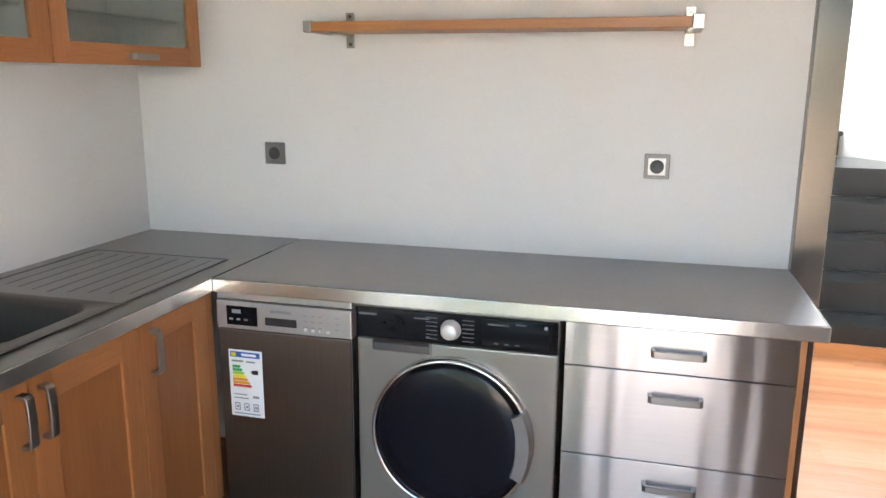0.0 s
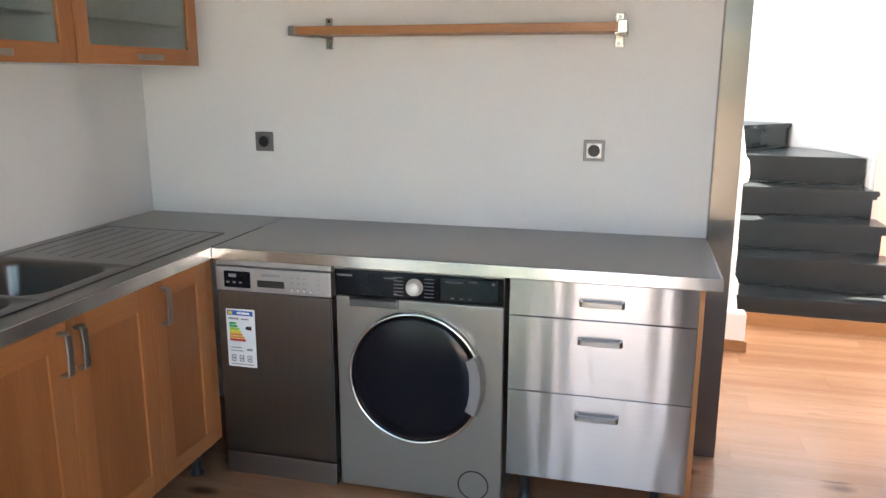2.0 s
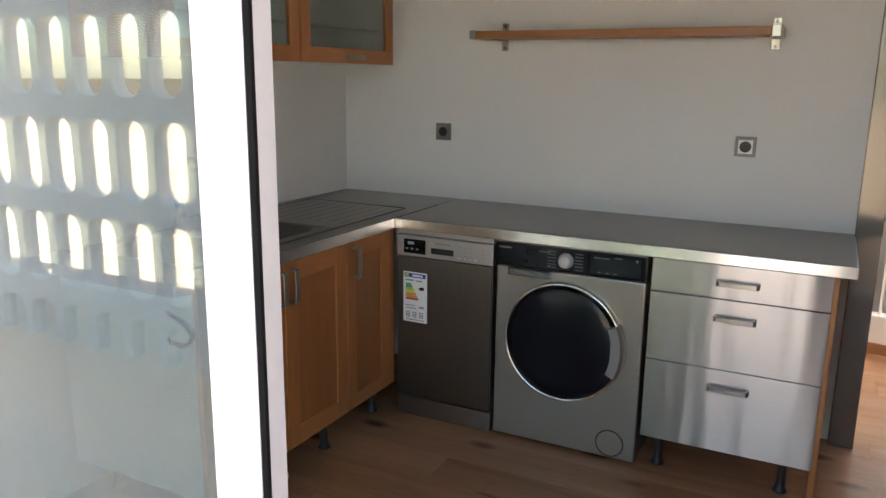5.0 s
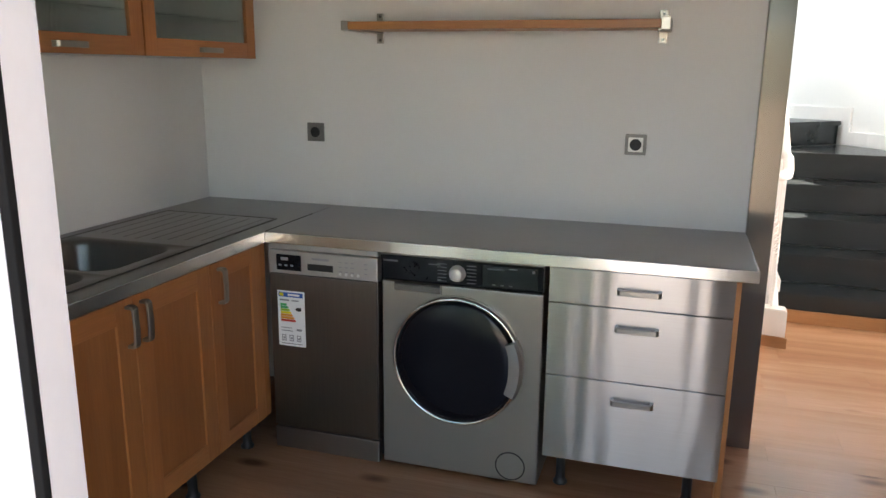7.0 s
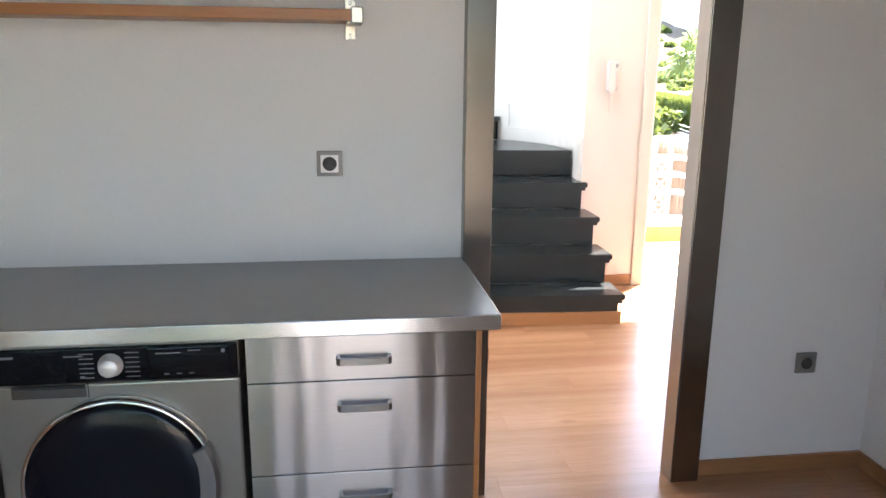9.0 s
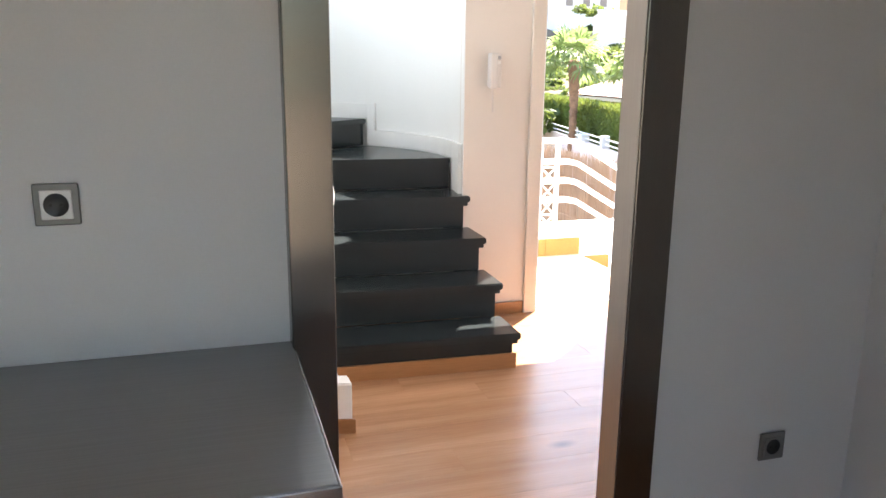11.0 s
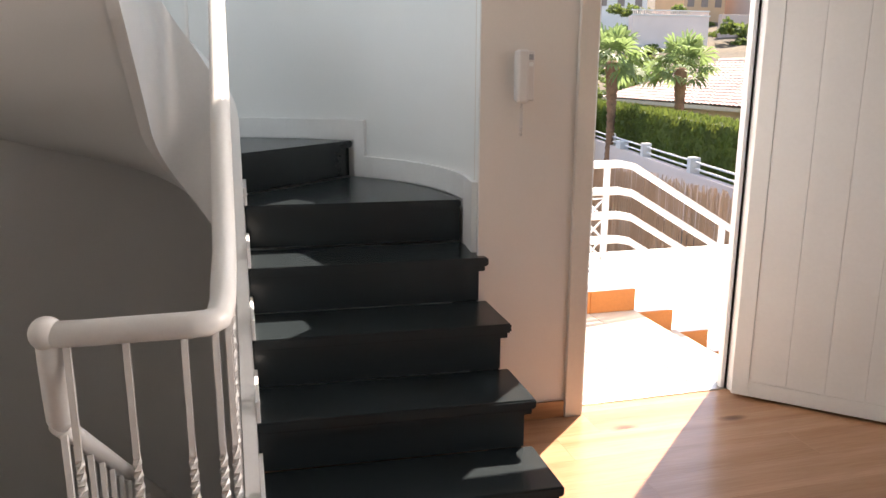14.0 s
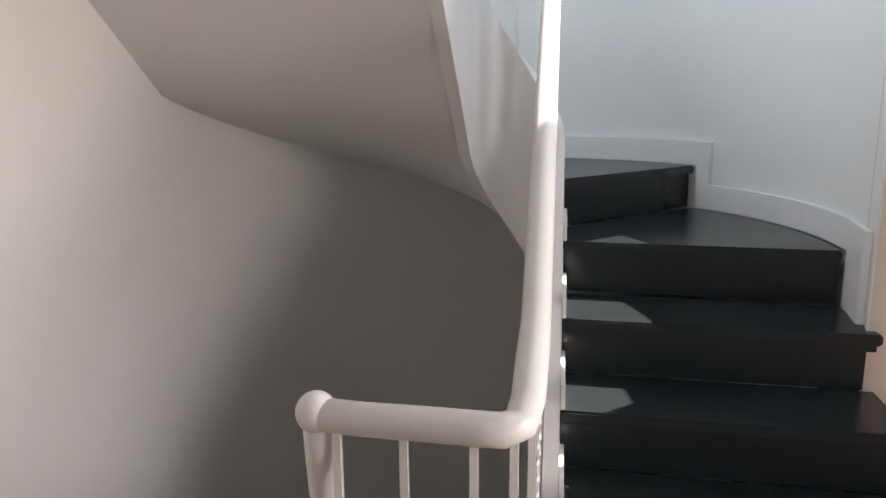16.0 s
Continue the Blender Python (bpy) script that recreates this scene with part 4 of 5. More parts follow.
def railing():
    t = thing("stair_railing", (0.60, 4.55, 0), "white painted stair railing with twisted balusters and round handrail", "railing")
    # handrail up the stairs
    up = [(0.405, 4.62, 0.928), (0.50, 4.602, 0.932), (0.60, 4.585, 0.938), (0.70, 4.568, 0.943), (0.735, 4.562, 0.946), (0.760, 4.578, 0.951), (0.770, 4.63, 0.97), (0.774, 4.72, 1.022)]
    for p, z, o in LINE[1:]:
        if p[1] > 4.8 or z > 1:
            up.append((p[0] - (0.032 if z < 1.15 else 0.0), p[1], z + 0.93))
    part("handrail", tube(up, 0.029, 20), WHITE_RAIL, t)
    part("knob", moved(lathe([(0.0355 * math.cos(radians(v)) + 0.0005, 0.037 * math.sin(radians(v))) for v in range(-90, 91, 15)], 28), Matrix.Translation((0.408, 4.622, 0.931))), WHITE_RAIL, t, "rounded white rail end")
    part("drop", tube([(0.412, 4.626, 0.925), (0.409, 4.64, 0.85), (0.405, 4.66, 0.77), (0.401, 4.68, 0.71), (0.400, 4.70, 0.685)], [0.030, 0.030, 0.030, 0.029, 0.020], 16), WHITE_RAIL, t)
    down = [(0.396, 4.69, 0.69)]
    dl = []
    for i in range(1, 13):
        y = 4.69 + 1.6 * i / 12
        down.append((0.396, y, 0.69 - 0.70 * (y - 4.69)))
    for i in range(1, 14):
        a = radians(180 - 180 * i / 13)
        down.append((CI[0] + 0.204 * math.cos(a), CI[1] + 0.204 * math.sin(a), -0.43 - 0.055 * i))
    part("lower_handrail", tube(down, 0.024, 12), WHITE_RAIL, t)
    bar = mesh_of(twisted_bar(1.0), "baluster", WHITE_RAIL)

    def upright(x, y, z0, z1):
        o = new("baluster", bar)
        o.parent = t
        o.matrix_parent_inverse = Matrix.Translation(-t.location)
        o.matrix_basis = Matrix.Translation((x, y, z0)) @ Matrix.Diagonal((1, 1, z1 - z0, 1))

    for x, y in ((0.446, 4.612), (0.567, 4.591), (0.687, 4.570)):
        upright(x, y, 0.2, 0.925)
    upright(0.40, 4.70, -0.1, 0.70)
    # up the string
    spots = [(Vector((p[0] - (0.032 if z < 1.15 else 0.0), p[1])), z) for p, z, o in LINE[1:]]
    run, step = 0.0, 0.118
    for (p, z), (q, w) in zip(spots, spots[1:]):
        seg = (q - p).length
        while run <= seg:
            u = run / seg
            h = z + (w - z) * u
            upright(*p.lerp(q, u), h - 0.01 + STRING_RISE * min(1, max(0, (h - 0.75) / 0.35)), h + 0.92)
            run += step
        run -= seg
    for i in range(1, len(down) - 1):
        x, y, z = down[i]
        upright(x, y, z - 0.80, z)
    upright(0.752, 4.566, 0.2, 0.925)
    part("kerb", prism([(0.36, 4.575), (0.83, 4.49), (0.83, 4.585), (0.36, 4.665)], -0.012, 0.215, "z", 0.006), WHITE_RAIL, t, "white plastered kerb under the railing")
    part("kerb_skirting", prism([(0.3605, 4.5635), (0.8405, 4.4765), (0.8405, 4.4885), (0.3605, 4.5745)], 0.0, 0.062, "z", 0.002), SKIRT, t, "low wood-effect skirting at the foot of the kerb")
    lower = [((0.396, 4.66 + 1.65 * i / 10), -0.05 - 0.70 * (1.65 * i / 10)) for i in range(11)]
    part("lower_string", strip(lower, -0.30, 0.06, 0.02), WHITE_RAIL, t, "white string of the stairs going down")


railing()


def lower_stairs():
    t = thing("lower_staircase", (-0.1, 4.9, -1.2), "dark painted stairs going down beside a curved wall", "stairs")
    for k in range(1, 8):
        y, z = 4.70 + 0.262 * (k - 1), -RISE * k
        part("tread", box(-0.625, 0.375, y, y + 0.29, z - 0.036, z, 0.005), STAIR, t)
        part("riser", box(-0.625, 0.375, y, y + 0.02, z + 0.001, z + RISE - 0.037), STAIR, t)
    for k in range(8, 13):
        a0, a1 = 172 - 33 * (k - 8), 172 - 33 * (k - 7)
        z = -RISE * k
        pts = [(CX + 1.19 * math.cos(radians(a0 + (a1 - a0) * i / 5)), CY + 1.19 * math.sin(radians(a0 + (a1 - a0) * i / 5))) for i in range(6)]
        inn = [(CI[0] + 0.2 * math.cos(radians(a)), CI[1] + 0.2 * math.sin(radians(a))) for a in (a1, a0)]
        part("tread", prism([*pts, *inn], z - 0.036, z), STAIR, t)
        part("riser", prism([inn[1], pts[0], tuple(Vector(pts[0]).lerp(Vector(pts[1]), 0.1)), tuple(Vector(inn[1]).lerp(Vector(inn[0]), 0.1))], z + 0.001, z + RISE - 0.037), STAIR, t)


lower_stairs()


# ---- hall: intercom and front door ----
def intercom():
    t = thing("intercom_phone", (1.90, 5.789, 1.45), "white wall intercom handset with a hanging cord", "intercom")
    part("base", box(1.866, 1.944, 5.765, 5.7895, 1.36, 1.548, 0.005), INTERCOM, t)
    h = part("handset", join(box(1.862, 1.908, 5.728, 5.764, 1.352, 1.552, 0.010, 3)), INTERCOM, t, "white handset on its cradle")
    part("button", box(1.918, 1.936, 5.7615, 5.7655, 1.515, 1.535, 0.001), TEXT_GREY, t)
    part("button", box(1.918, 1.936, 5.7615, 5.7655, 1.49, 1.505, 0.001), SOCKET_PALE, t)
    pts = [(1.893 + 0.006 * math.cos(i * 1.1), 5.765 + 0.006 * math.sin(i * 1.1), 1.355 - 0.0022 * i) for i in range(60)]
    part("cord", tube(pts, 0.0028, 6), INTERCOM, t, "coiled white cord")


intercom()


def front_door():
    t = thing("door_1", (3.0, 5.84, 0), "white panelled front door standing open inwards", "door")
    tagged(t, kind="structure")
    part("frame", join(box(2.1905, 2.226, 5.792, 5.948, 0, 2.12, 0.003), box(3.005, 3.06, 5.80, 5.948, 0, 2.12, 0.003), box(2.226, 3.005, 5.80, 5.948, 2.09, 2.12, 0.003)), WHITE, t, "white metal frame")
    part("rebate", box(2.976, 3.0045, 5.87, 5.90, 0.0, 2.09, 0.003), WHITE, t)
    # black strip added for the shade in the slot between rebate and leaf
    part("gap_strip", box(2.9945, 3.0005, 5.8635, 5.8695, 0.006, 2.088), RUBBER, t, "black strip that stands for the shaded slot beside the door leaf")
    part("threshold", box(2.226, 3.005, 5.86, 5.955, -0.011, 0.006, 0.002), NICKEL, t, "low metal threshold")
    m = Matrix.Translation((3.003, 5.822, 0)) @ Matrix.Rotation(radians(-44), 4, "Z")
    leaf = part("leaf", moved(box(0, 0.78, -0.042, 0.0, 0.012, 2.085, 0.004), m), DOOR_WHITE, t, "white door leaf")
    part("leaf_border", moved(join(box(0.004, 0.075, -0.048, -0.0425, 0.014, 2.08, 0.002), box(0.70, 0.776, -0.048, -0.0425, 0.014, 2.08, 0.002), box(0.075, 0.70, -0.048, -0.0425, 0.014, 0.085, 0.002), box(0.075, 0.70, -0.048, -0.0425, 2.01, 2.08, 0.002)), m), DOOR_WHITE, leaf)
    for i in range(4):
        part("board", moved(box(0.0765 + i * 0.156, 0.2320 + i * 0.156, -0.0455, -0.0425, 0.088, 2.007, 0.0022), m), DOOR_WHITE, leaf)
    for z in (0.12, 1.03, 1.92):
        part("hinge", join(rod((2.998, 5.806, z - 0.04), (2.998, 5.806, z - 0.002), 0.011), rod((2.998, 5.806, z + 0.002), (2.998, 5.806, z + 0.04), 0.011), box(2.995, 3.035, 5.797, 5.801, z - 0.035, z + 0.035, 0.001)), WHITE, t)


front_door()

# ---- outside the front door ----
CREAM_TILE = plain("pale paving tile", (0.54, 0.44, 0.34), 0.7, vary=0.06, grain=80, relief=0.2)
ORANGE = plain("terracotta riser", (0.55, 0.20, 0.05), 0.6, vary=0.08, grain=80, relief=0.2)
RENDER_WHITE = plain("white render", (0.74, 0.72, 0.68), 0.85, vary=0.05, grain=40, stain=0.8, relief=0.3, depth=0.003)
PINKISH = plain("pink render", (0.56, 0.44, 0.38), 0.85, vary=0.08, grain=30, stain=0.3, relief=0.3, depth=0.003)
PALE_PINK = plain("pale pink render", (0.75, 0.63, 0.57), 0.85, vary=0.05, grain=30, stain=0.5, relief=0.3, depth=0.003)
OCHRE_PALE = plain("cream render", (0.66, 0.54, 0.38), 0.85, vary=0.06, grain=30, stain=0.5, relief=0.3, depth=0.003)
GROUT = plain("joint mortar", (0.16, 0.14, 0.12), 0.9, vary=0.1, grain=80, relief=0.2)
OCHRE = plain("ochre render", (0.60, 0.40, 0.24), 0.85, vary=0.08, grain=30, stain=0.4, relief=0.3, depth=0.003)
EARTH = plain("dry earth", (0.13, 0.098, 0.06), 0.95, vary=0.4, grain=3.0, stain=0.12, relief=0.6, depth=0.05)
ROOF = plain("clay roof tile", (0.62, 0.45, 0.38), 0.8, vary=0.22, grain=14, stain=1.0, relief=0.3, depth=0.01)
LEAF = plain("hedge leaf", (0.098, 0.138, 0.026), 0.7, vary=0.5, grain=18, stain=2.0, relief=0.3)
SHRUB = plain("shrub leaf", (0.075, 0.115, 0.03), 0.7, vary=0.45, grain=10, stain=1.0, relief=0.3)
FROND = plain("palm frond", (0.19, 0.25, 0.085), 0.5, vary=0.35, grain=8, stain=2.0, relief=0.2)
TRUNK = plain("palm trunk", (0.30, 0.165, 0.095), 0.9, vary=0.3, grain=20, stain=4.0, relief=0.5, depth=0.01)
REED = plain("dry reed", (0.48, 0.36, 0.26), 0.8, vary=0.2, grain=14, stain=3.0, relief=0.3, stretch=(1, 1, 0.1))
ASPHALT = plain("asphalt", (0.05, 0.05, 0.05), 0.9, vary=0.15, grain=60, relief=0.4)
rnd = random.Random(7)


def see_through(m, colour, share=0.45):
    """Let part of the light pass through thin leaves."""
    n = m.node_tree
    b, out = n.nodes["Principled BSDF"], n.nodes["Material Output"]
    t, x = n.nodes.new("ShaderNodeBsdfTranslucent"), n.nodes.new("ShaderNodeMixShader")
    t.inputs["Color"].default_value, x.inputs[0].default_value = (*colour, 1), share
    n.links.new(b.outputs[0], x.inputs[1])
    n.links.new(t.outputs[0], x.inputs[2])
    n.links.new(x.outputs[0], out.inputs[0])


see_through(FROND, (0.30, 0.40, 0.15), 0.42)
see_through(LEAF, (0.19, 0.235, 0.045), 0.38)
see_through(REED, (0.62, 0.48, 0.36), 0.45)
see_through(SHRUB, (0.22, 0.28, 0.06), 0.35)


def landing():
    setting("landing", join(box(1.95, 3.19, 5.956, 7.10, -0.4, -0.020), box(1.95, 3.19, 7.10, 7.60, -1.7, 0.132)), RENDER_WHITE, "white rendered entrance landing", "landing")
    t = thing("landing_paving", (2.6, 6.5, -0.02), "pale square paving tiles of the entrance landing", "paving")
    tagged(t, kind="structure")
    part("grout_bed", box(1.951, 3.189, 5.957, 7.087, -0.0198, -0.0085), GROUT, t, "grey joint mortar")
    for i in range(4):
        for j in range(4):
            x, y = 1.952 + i * 0.3095, 5.958 + j * 0.2855
            part("tile", box(x, x + 0.3055, y, y + 0.2815, -0.0195, -0.004 + 0.001 * ((i * 3 + j) % 2), 0.002, 1), CREAM_TILE, t)
    for k in range(1, 9):
        z = -0.16 * k
        x = 3.19 + 0.272 * (k - 1)
        s = thing("garden_step", (x + 0.13, 6.5, z), "pale tiled outdoor step beside a terracotta-edged kerb", "step", "garden steps")
        part("tread", box(x + 0.002, x + 0.30, 5.956, 7.098, z - 0.03, z, 0.003), CREAM_TILE, s)
        part("riser", box(x + 0.001, x + 0.02, 5.956, 7.098, z - 0.16, z - 0.031), ORANGE, s)
        part("kerb", box(x, x + 0.272, 7.10, 7.60, z - 1.2, z + 0.132, 0.003), RENDER_WHITE, s, "white kerb")
        part("kerb_face", box(x + 0.002, x + 0.271, 7.088, 7.0985, z, z + 0.138, 0.002), ORANGE, s, "terracotta kerb face")
    k = thing("landing_kerb", (2.6, 7.1, 0), "terracotta kerb tile along the landing", "kerb")
    for i in range(4):
        part("tile", box(1.955 + i * 0.308, 2.26 + i * 0.308, 7.088, 7.0985, -0.003, 0.138, 0.002), ORANGE, k)


landing()
setting("garden_paving", box(1.5, 5.95, 7.602, 9.6, -1.7, -0.27), RENDER_WHITE, "pale concrete garden paving", "paving")


def garden_railing():
    t = thing("garden_railing", (3.2, 7.29, 0.13), "white painted steel railing with four sloping bars", "railing")
    for z in (0.9015, 0.731, 0.574, 0.416):
        pts = [(2.892, 7.29, z), (3.134, 7.29, z), (3.232, 7.29, z - 0.02), (4.107, 7.29, z - 0.02 - 0.515), (5.08, 7.29, z - 0.02 - 1.09)]
        part("bar", join(*[loops([[(a[0], 7.27, a[2] - 0.022), (a[0], 7.31, a[2] - 0.022), (a[0], 7.31, a[2] + 0.022), (a[0], 7.27, a[2] + 0.022)] for a in pts])]), WHITE, t)
    for x, z0, z1 in ((2.897, 0.132, 0.916), (3.048, 0.132, 0.916), (3.912, -0.35, 0.48), (4.787, -0.9, -0.02)):
        part("post", box(x - 0.016, x + 0.016, 7.274, 7.306, z0, z1, 0.002), WHITE, t)
    for i in range(4):
        z = 0.17 + 0.13 * i
        part("lattice", join(rod((2.912, 7.29, z), (3.033, 7.29, z + 0.12), 0.007, 6), rod((3.033, 7.29, z), (2.912, 7.29, z + 0.12), 0.007, 6), rod((2.907, 7.29, z + 0.125), (3.038, 7.29, z + 0.125), 0.007, 6)), WHITE, t)


garden_railing()


def reed_fence():
    t = thing("reed_fence", (6.0, 10.5, -1.7), "dry brown reed screening fence", "fence")
    bm = bmesh.new()
    for i in range(1500):
        y = 7.2 + i * 0.0062
        x = 6.0 + rnd.uniform(-0.02, 0.02)
        h = 0.13 + rnd.uniform(-0.07, 0.06)
        r = rnd.uniform(0.003, 0.0055)
        lean = rnd.uniform(-0.02, 0.02)
        lo = [bm.verts.new((x + r * c, y + r * s, -1.7)) for c, s in ((1, 0), (-0.5, 0.87), (-0.5, -0.87))]
        hi = [bm.verts.new((x + r * c, y + lean + r * s, h)) for c, s in ((1, 0), (-0.5, 0.87), (-0.5, -0.87))]
        for k in range(3):
            bm.faces.new((lo[k], lo[(k + 1) % 3], hi[(k + 1) % 3], hi[k]))
        bm.faces.new(hi)
    tagged(part("reeds", bm, REED, t), kind="stuff")
    for z in (-0.25, -0.9):
        part("wire", rod((5.97, 7.2, z), (5.97, 16.4, z), 0.006, 6), REED, t)


reed_fence()


def ground_height(x, y):
    far = max(0.0, math.hypot(x * 0.8, y) - 42)
    h = -1.7 + 0.17 * min(far, 90) + 0.02 * max(0, far - 90)
    if far:
        h += 0.9 * noise.noise((x * 0.05, y * 0.05, 0)) * min(1, far / 10) + 0.25 * noise.noise((x * 0.3, y * 0.3, 3)) * min(1, far / 6)
    return h if y > 8 else -1.7


def ground():
    xs = [-400, -200, -100, -60, -30, -10, 0, 4, 8, 12, 16, 20, 24] + [24 + 1.6 * i for i in range(1, 46)] + [110, 140, 200, 300, 500]
    ys = [-400, -200, -80, -30, -10, 0, 6, 12, 18, 24, 28] + [28 + 1.6 * i for i in range(1, 50)] + [120, 150, 200, 300, 500]
    bm = band([[(x, y, ground_height(x, y)) for x in xs] for y in ys])
    bmesh.ops.recalc_face_normals(bm, faces=bm.faces[:])
    if sum(f.normal.z for f in bm.faces) < 0:
        bmesh.ops.reverse_faces(bm, faces=bm.faces[:])
    setting("ground", bm, EARTH, "dry sloping ground rising to a hillside", "ground")
    setting("road", box(6.6, 9.0, -30, 40, -1.69, -1.66), ASPHALT, "grey asphalt street between the gardens", "road")


ground()


def street_wall():
    # runs nearly along y, level on top
    t = thing("garden_wall", (9.8, 17.5, -1.7), "low white garden wall with posts and horizontal rails", "wall")
    a, d = Vector((10.10, 19.4)), Vector((-0.196, -0.98)).normalized()
    def slab(s0, s1, w, z0, z1, off=0.0):
        n = Vector((-d.y, d.x))
        p = [a + d * s0 + n * (off - w), a + d * s1 + n * (off - w), a + d * s1 + n * (off + w), a + d * s0 + n * (off + w)]
        return prism([tuple(q) for q in p], z0, z1)
    part("wall", slab(-18, 16, 0.08, -1.7, -0.50), PALE_PINK, t, "pale pinkish rendered base")
    for i in range(-6, 6):
        s = i * 2.96 + 0.26
        part("post", slab(s - 0.09, s + 0.09, 0.10, -0.50, -0.19), RENDER_WHITE, t)
        for z in (-0.29, -0.42):
            part("rail", slab(s + 0.09, s + 2.87, 0.015, z, z + 0.032), WHITE, t)
    m = thing("meter_box", (9.93, 18.4, -0.5), "small white utility box on the garden wall", "box")
    part("case", slab(-1.78, -1.40, 0.11, -0.499, -0.33, -0.02), RENDER_WHITE, m)
    part("lid", slab(-1.80, -1.38, 0.125, -0.33, -0.305, -0.02), WHITE, m)
    h = thing("hedge", (10.6, 17.5, -1.7), "dense clipped dark green cypress hedge", "hedge")
    n = Vector((-d.y, d.x))
    bm = bmesh.new()
    core = slab(-18, 16, 0.26, -1.7, 0.44, 0.62)
    for i in range(22000):
        s, z = rnd.uniform(-18, 16), rnd.uniform(-0.9, 0.46)
        side = -0.26 - 0.06 * rnd.random() + 0.08 * noise.noise((s * 1.3, z * 0.5, 0))
        if rnd.random() < 0.25:
            z, side = 0.46 + rnd.uniform(-0.03, 0.05), rnd.uniform(-0.28, 0.28)
        q = a + d * s + n * (0.62 + side)
        v = Vector((q.x, q.y, z))
        up = Vector((rnd.uniform(-0.5, 0.5), rnd.uniform(-0.5, 0.5), 1)).normalized() * rnd.uniform(0.06, 0.13)
        w = Vector((rnd.uniform(-1, 1), rnd.uniform(-1, 1), 0.2)).normalized() * rnd.uniform(0.02, 0.04)
        bm.faces.new([bm.verts.new(v - w), bm.verts.new(v + w), bm.verts.new(v + up)])
    part("core", core, LEAF, h)
    tagged(part("foliage", bm, LEAF, h), kind="stuff")


street_wall()


def palm(x, y, top, size, seed):
    r = random.Random(seed)
    t = thing("palm_tree", (x, y, -1.7), "fan palm with a rough brown trunk and spiky green crown", "tree", "fan palms")
    pts, rs = [], []
    for i in range(41):
        u = i / 40
        pts.append((x + 0.06 * math.sin(u * 3), y, -1.7 + u * (top + 1.7)))
        rs.append((0.10 + 0.075 * max(0, (u - 0.55) / 0.45) + 0.022 * (i % 2)) * (0.6 if i == 40 else 1))
    part("trunk", tube(pts, rs, 12), TRUNK, t)
    bm = bmesh.new()
    for i in range(25):
        az = i * 2.399 + r.uniform(-0.3, 0.3)
        el = radians(78 - 98 * (i + 0.5) / 25 + r.uniform(-8, 8))
        ln = size * r.uniform(0.62, 0.8)
        d = Vector((math.cos(az) * math.cos(el), math.sin(az) * math.cos(el), math.sin(el)))
        base = Vector((x, y, top)) + d * 0.1
        hub = base + d * ln * 0.62 + Vector((0, 0, -0.14 * ln * math.cos(el)))
        side = d.cross(Vector((0, 0, 1))).normalized()
        up = side.cross(d)
        tilt = r.uniform(-0.6, 0.6)
        side, up = side * math.cos(tilt) + up * math.sin(tilt), up * math.cos(tilt) - side * math.sin(tilt)
        w = side * 0.014
        bm.faces.new([bm.verts.new(base - w), bm.verts.new(base + w), bm.verts.new(hub + w), bm.verts.new(hub - w)])
        droop = 0.14 + 0.30 * max(0, math.cos(el))
        for k in range(19):
            a = radians(-118 + 236 * k / 18)
            q = (d * math.cos(a) + side * math.sin(a) + up * (0.10 if k % 2 else -0.06)).normalized()
            l2 = ln * 0.66 * (1 - 0.22 * abs(a) / 1.9) * r.uniform(0.9, 1.08)
            mid = hub + q * l2 * 0.68 + Vector((0, 0, -0.10 * l2))
            tip = hub + q * l2 + Vector((0, 0, -droop * l2))
            n2 = q.cross(up).normalized() * l2 * 0.092
            bm.faces.new([bm.verts.new(hub), bm.verts.new(mid + n2), bm.verts.new(tip), bm.verts.new(mid - n2)])
    tagged(part("crown", bm, FROND, t), kind="stuff")


palm(12.56, 22.0, 1.55, 1.15, 1)
palm(10.50, 22.0, 1.72, 1.15, 2)


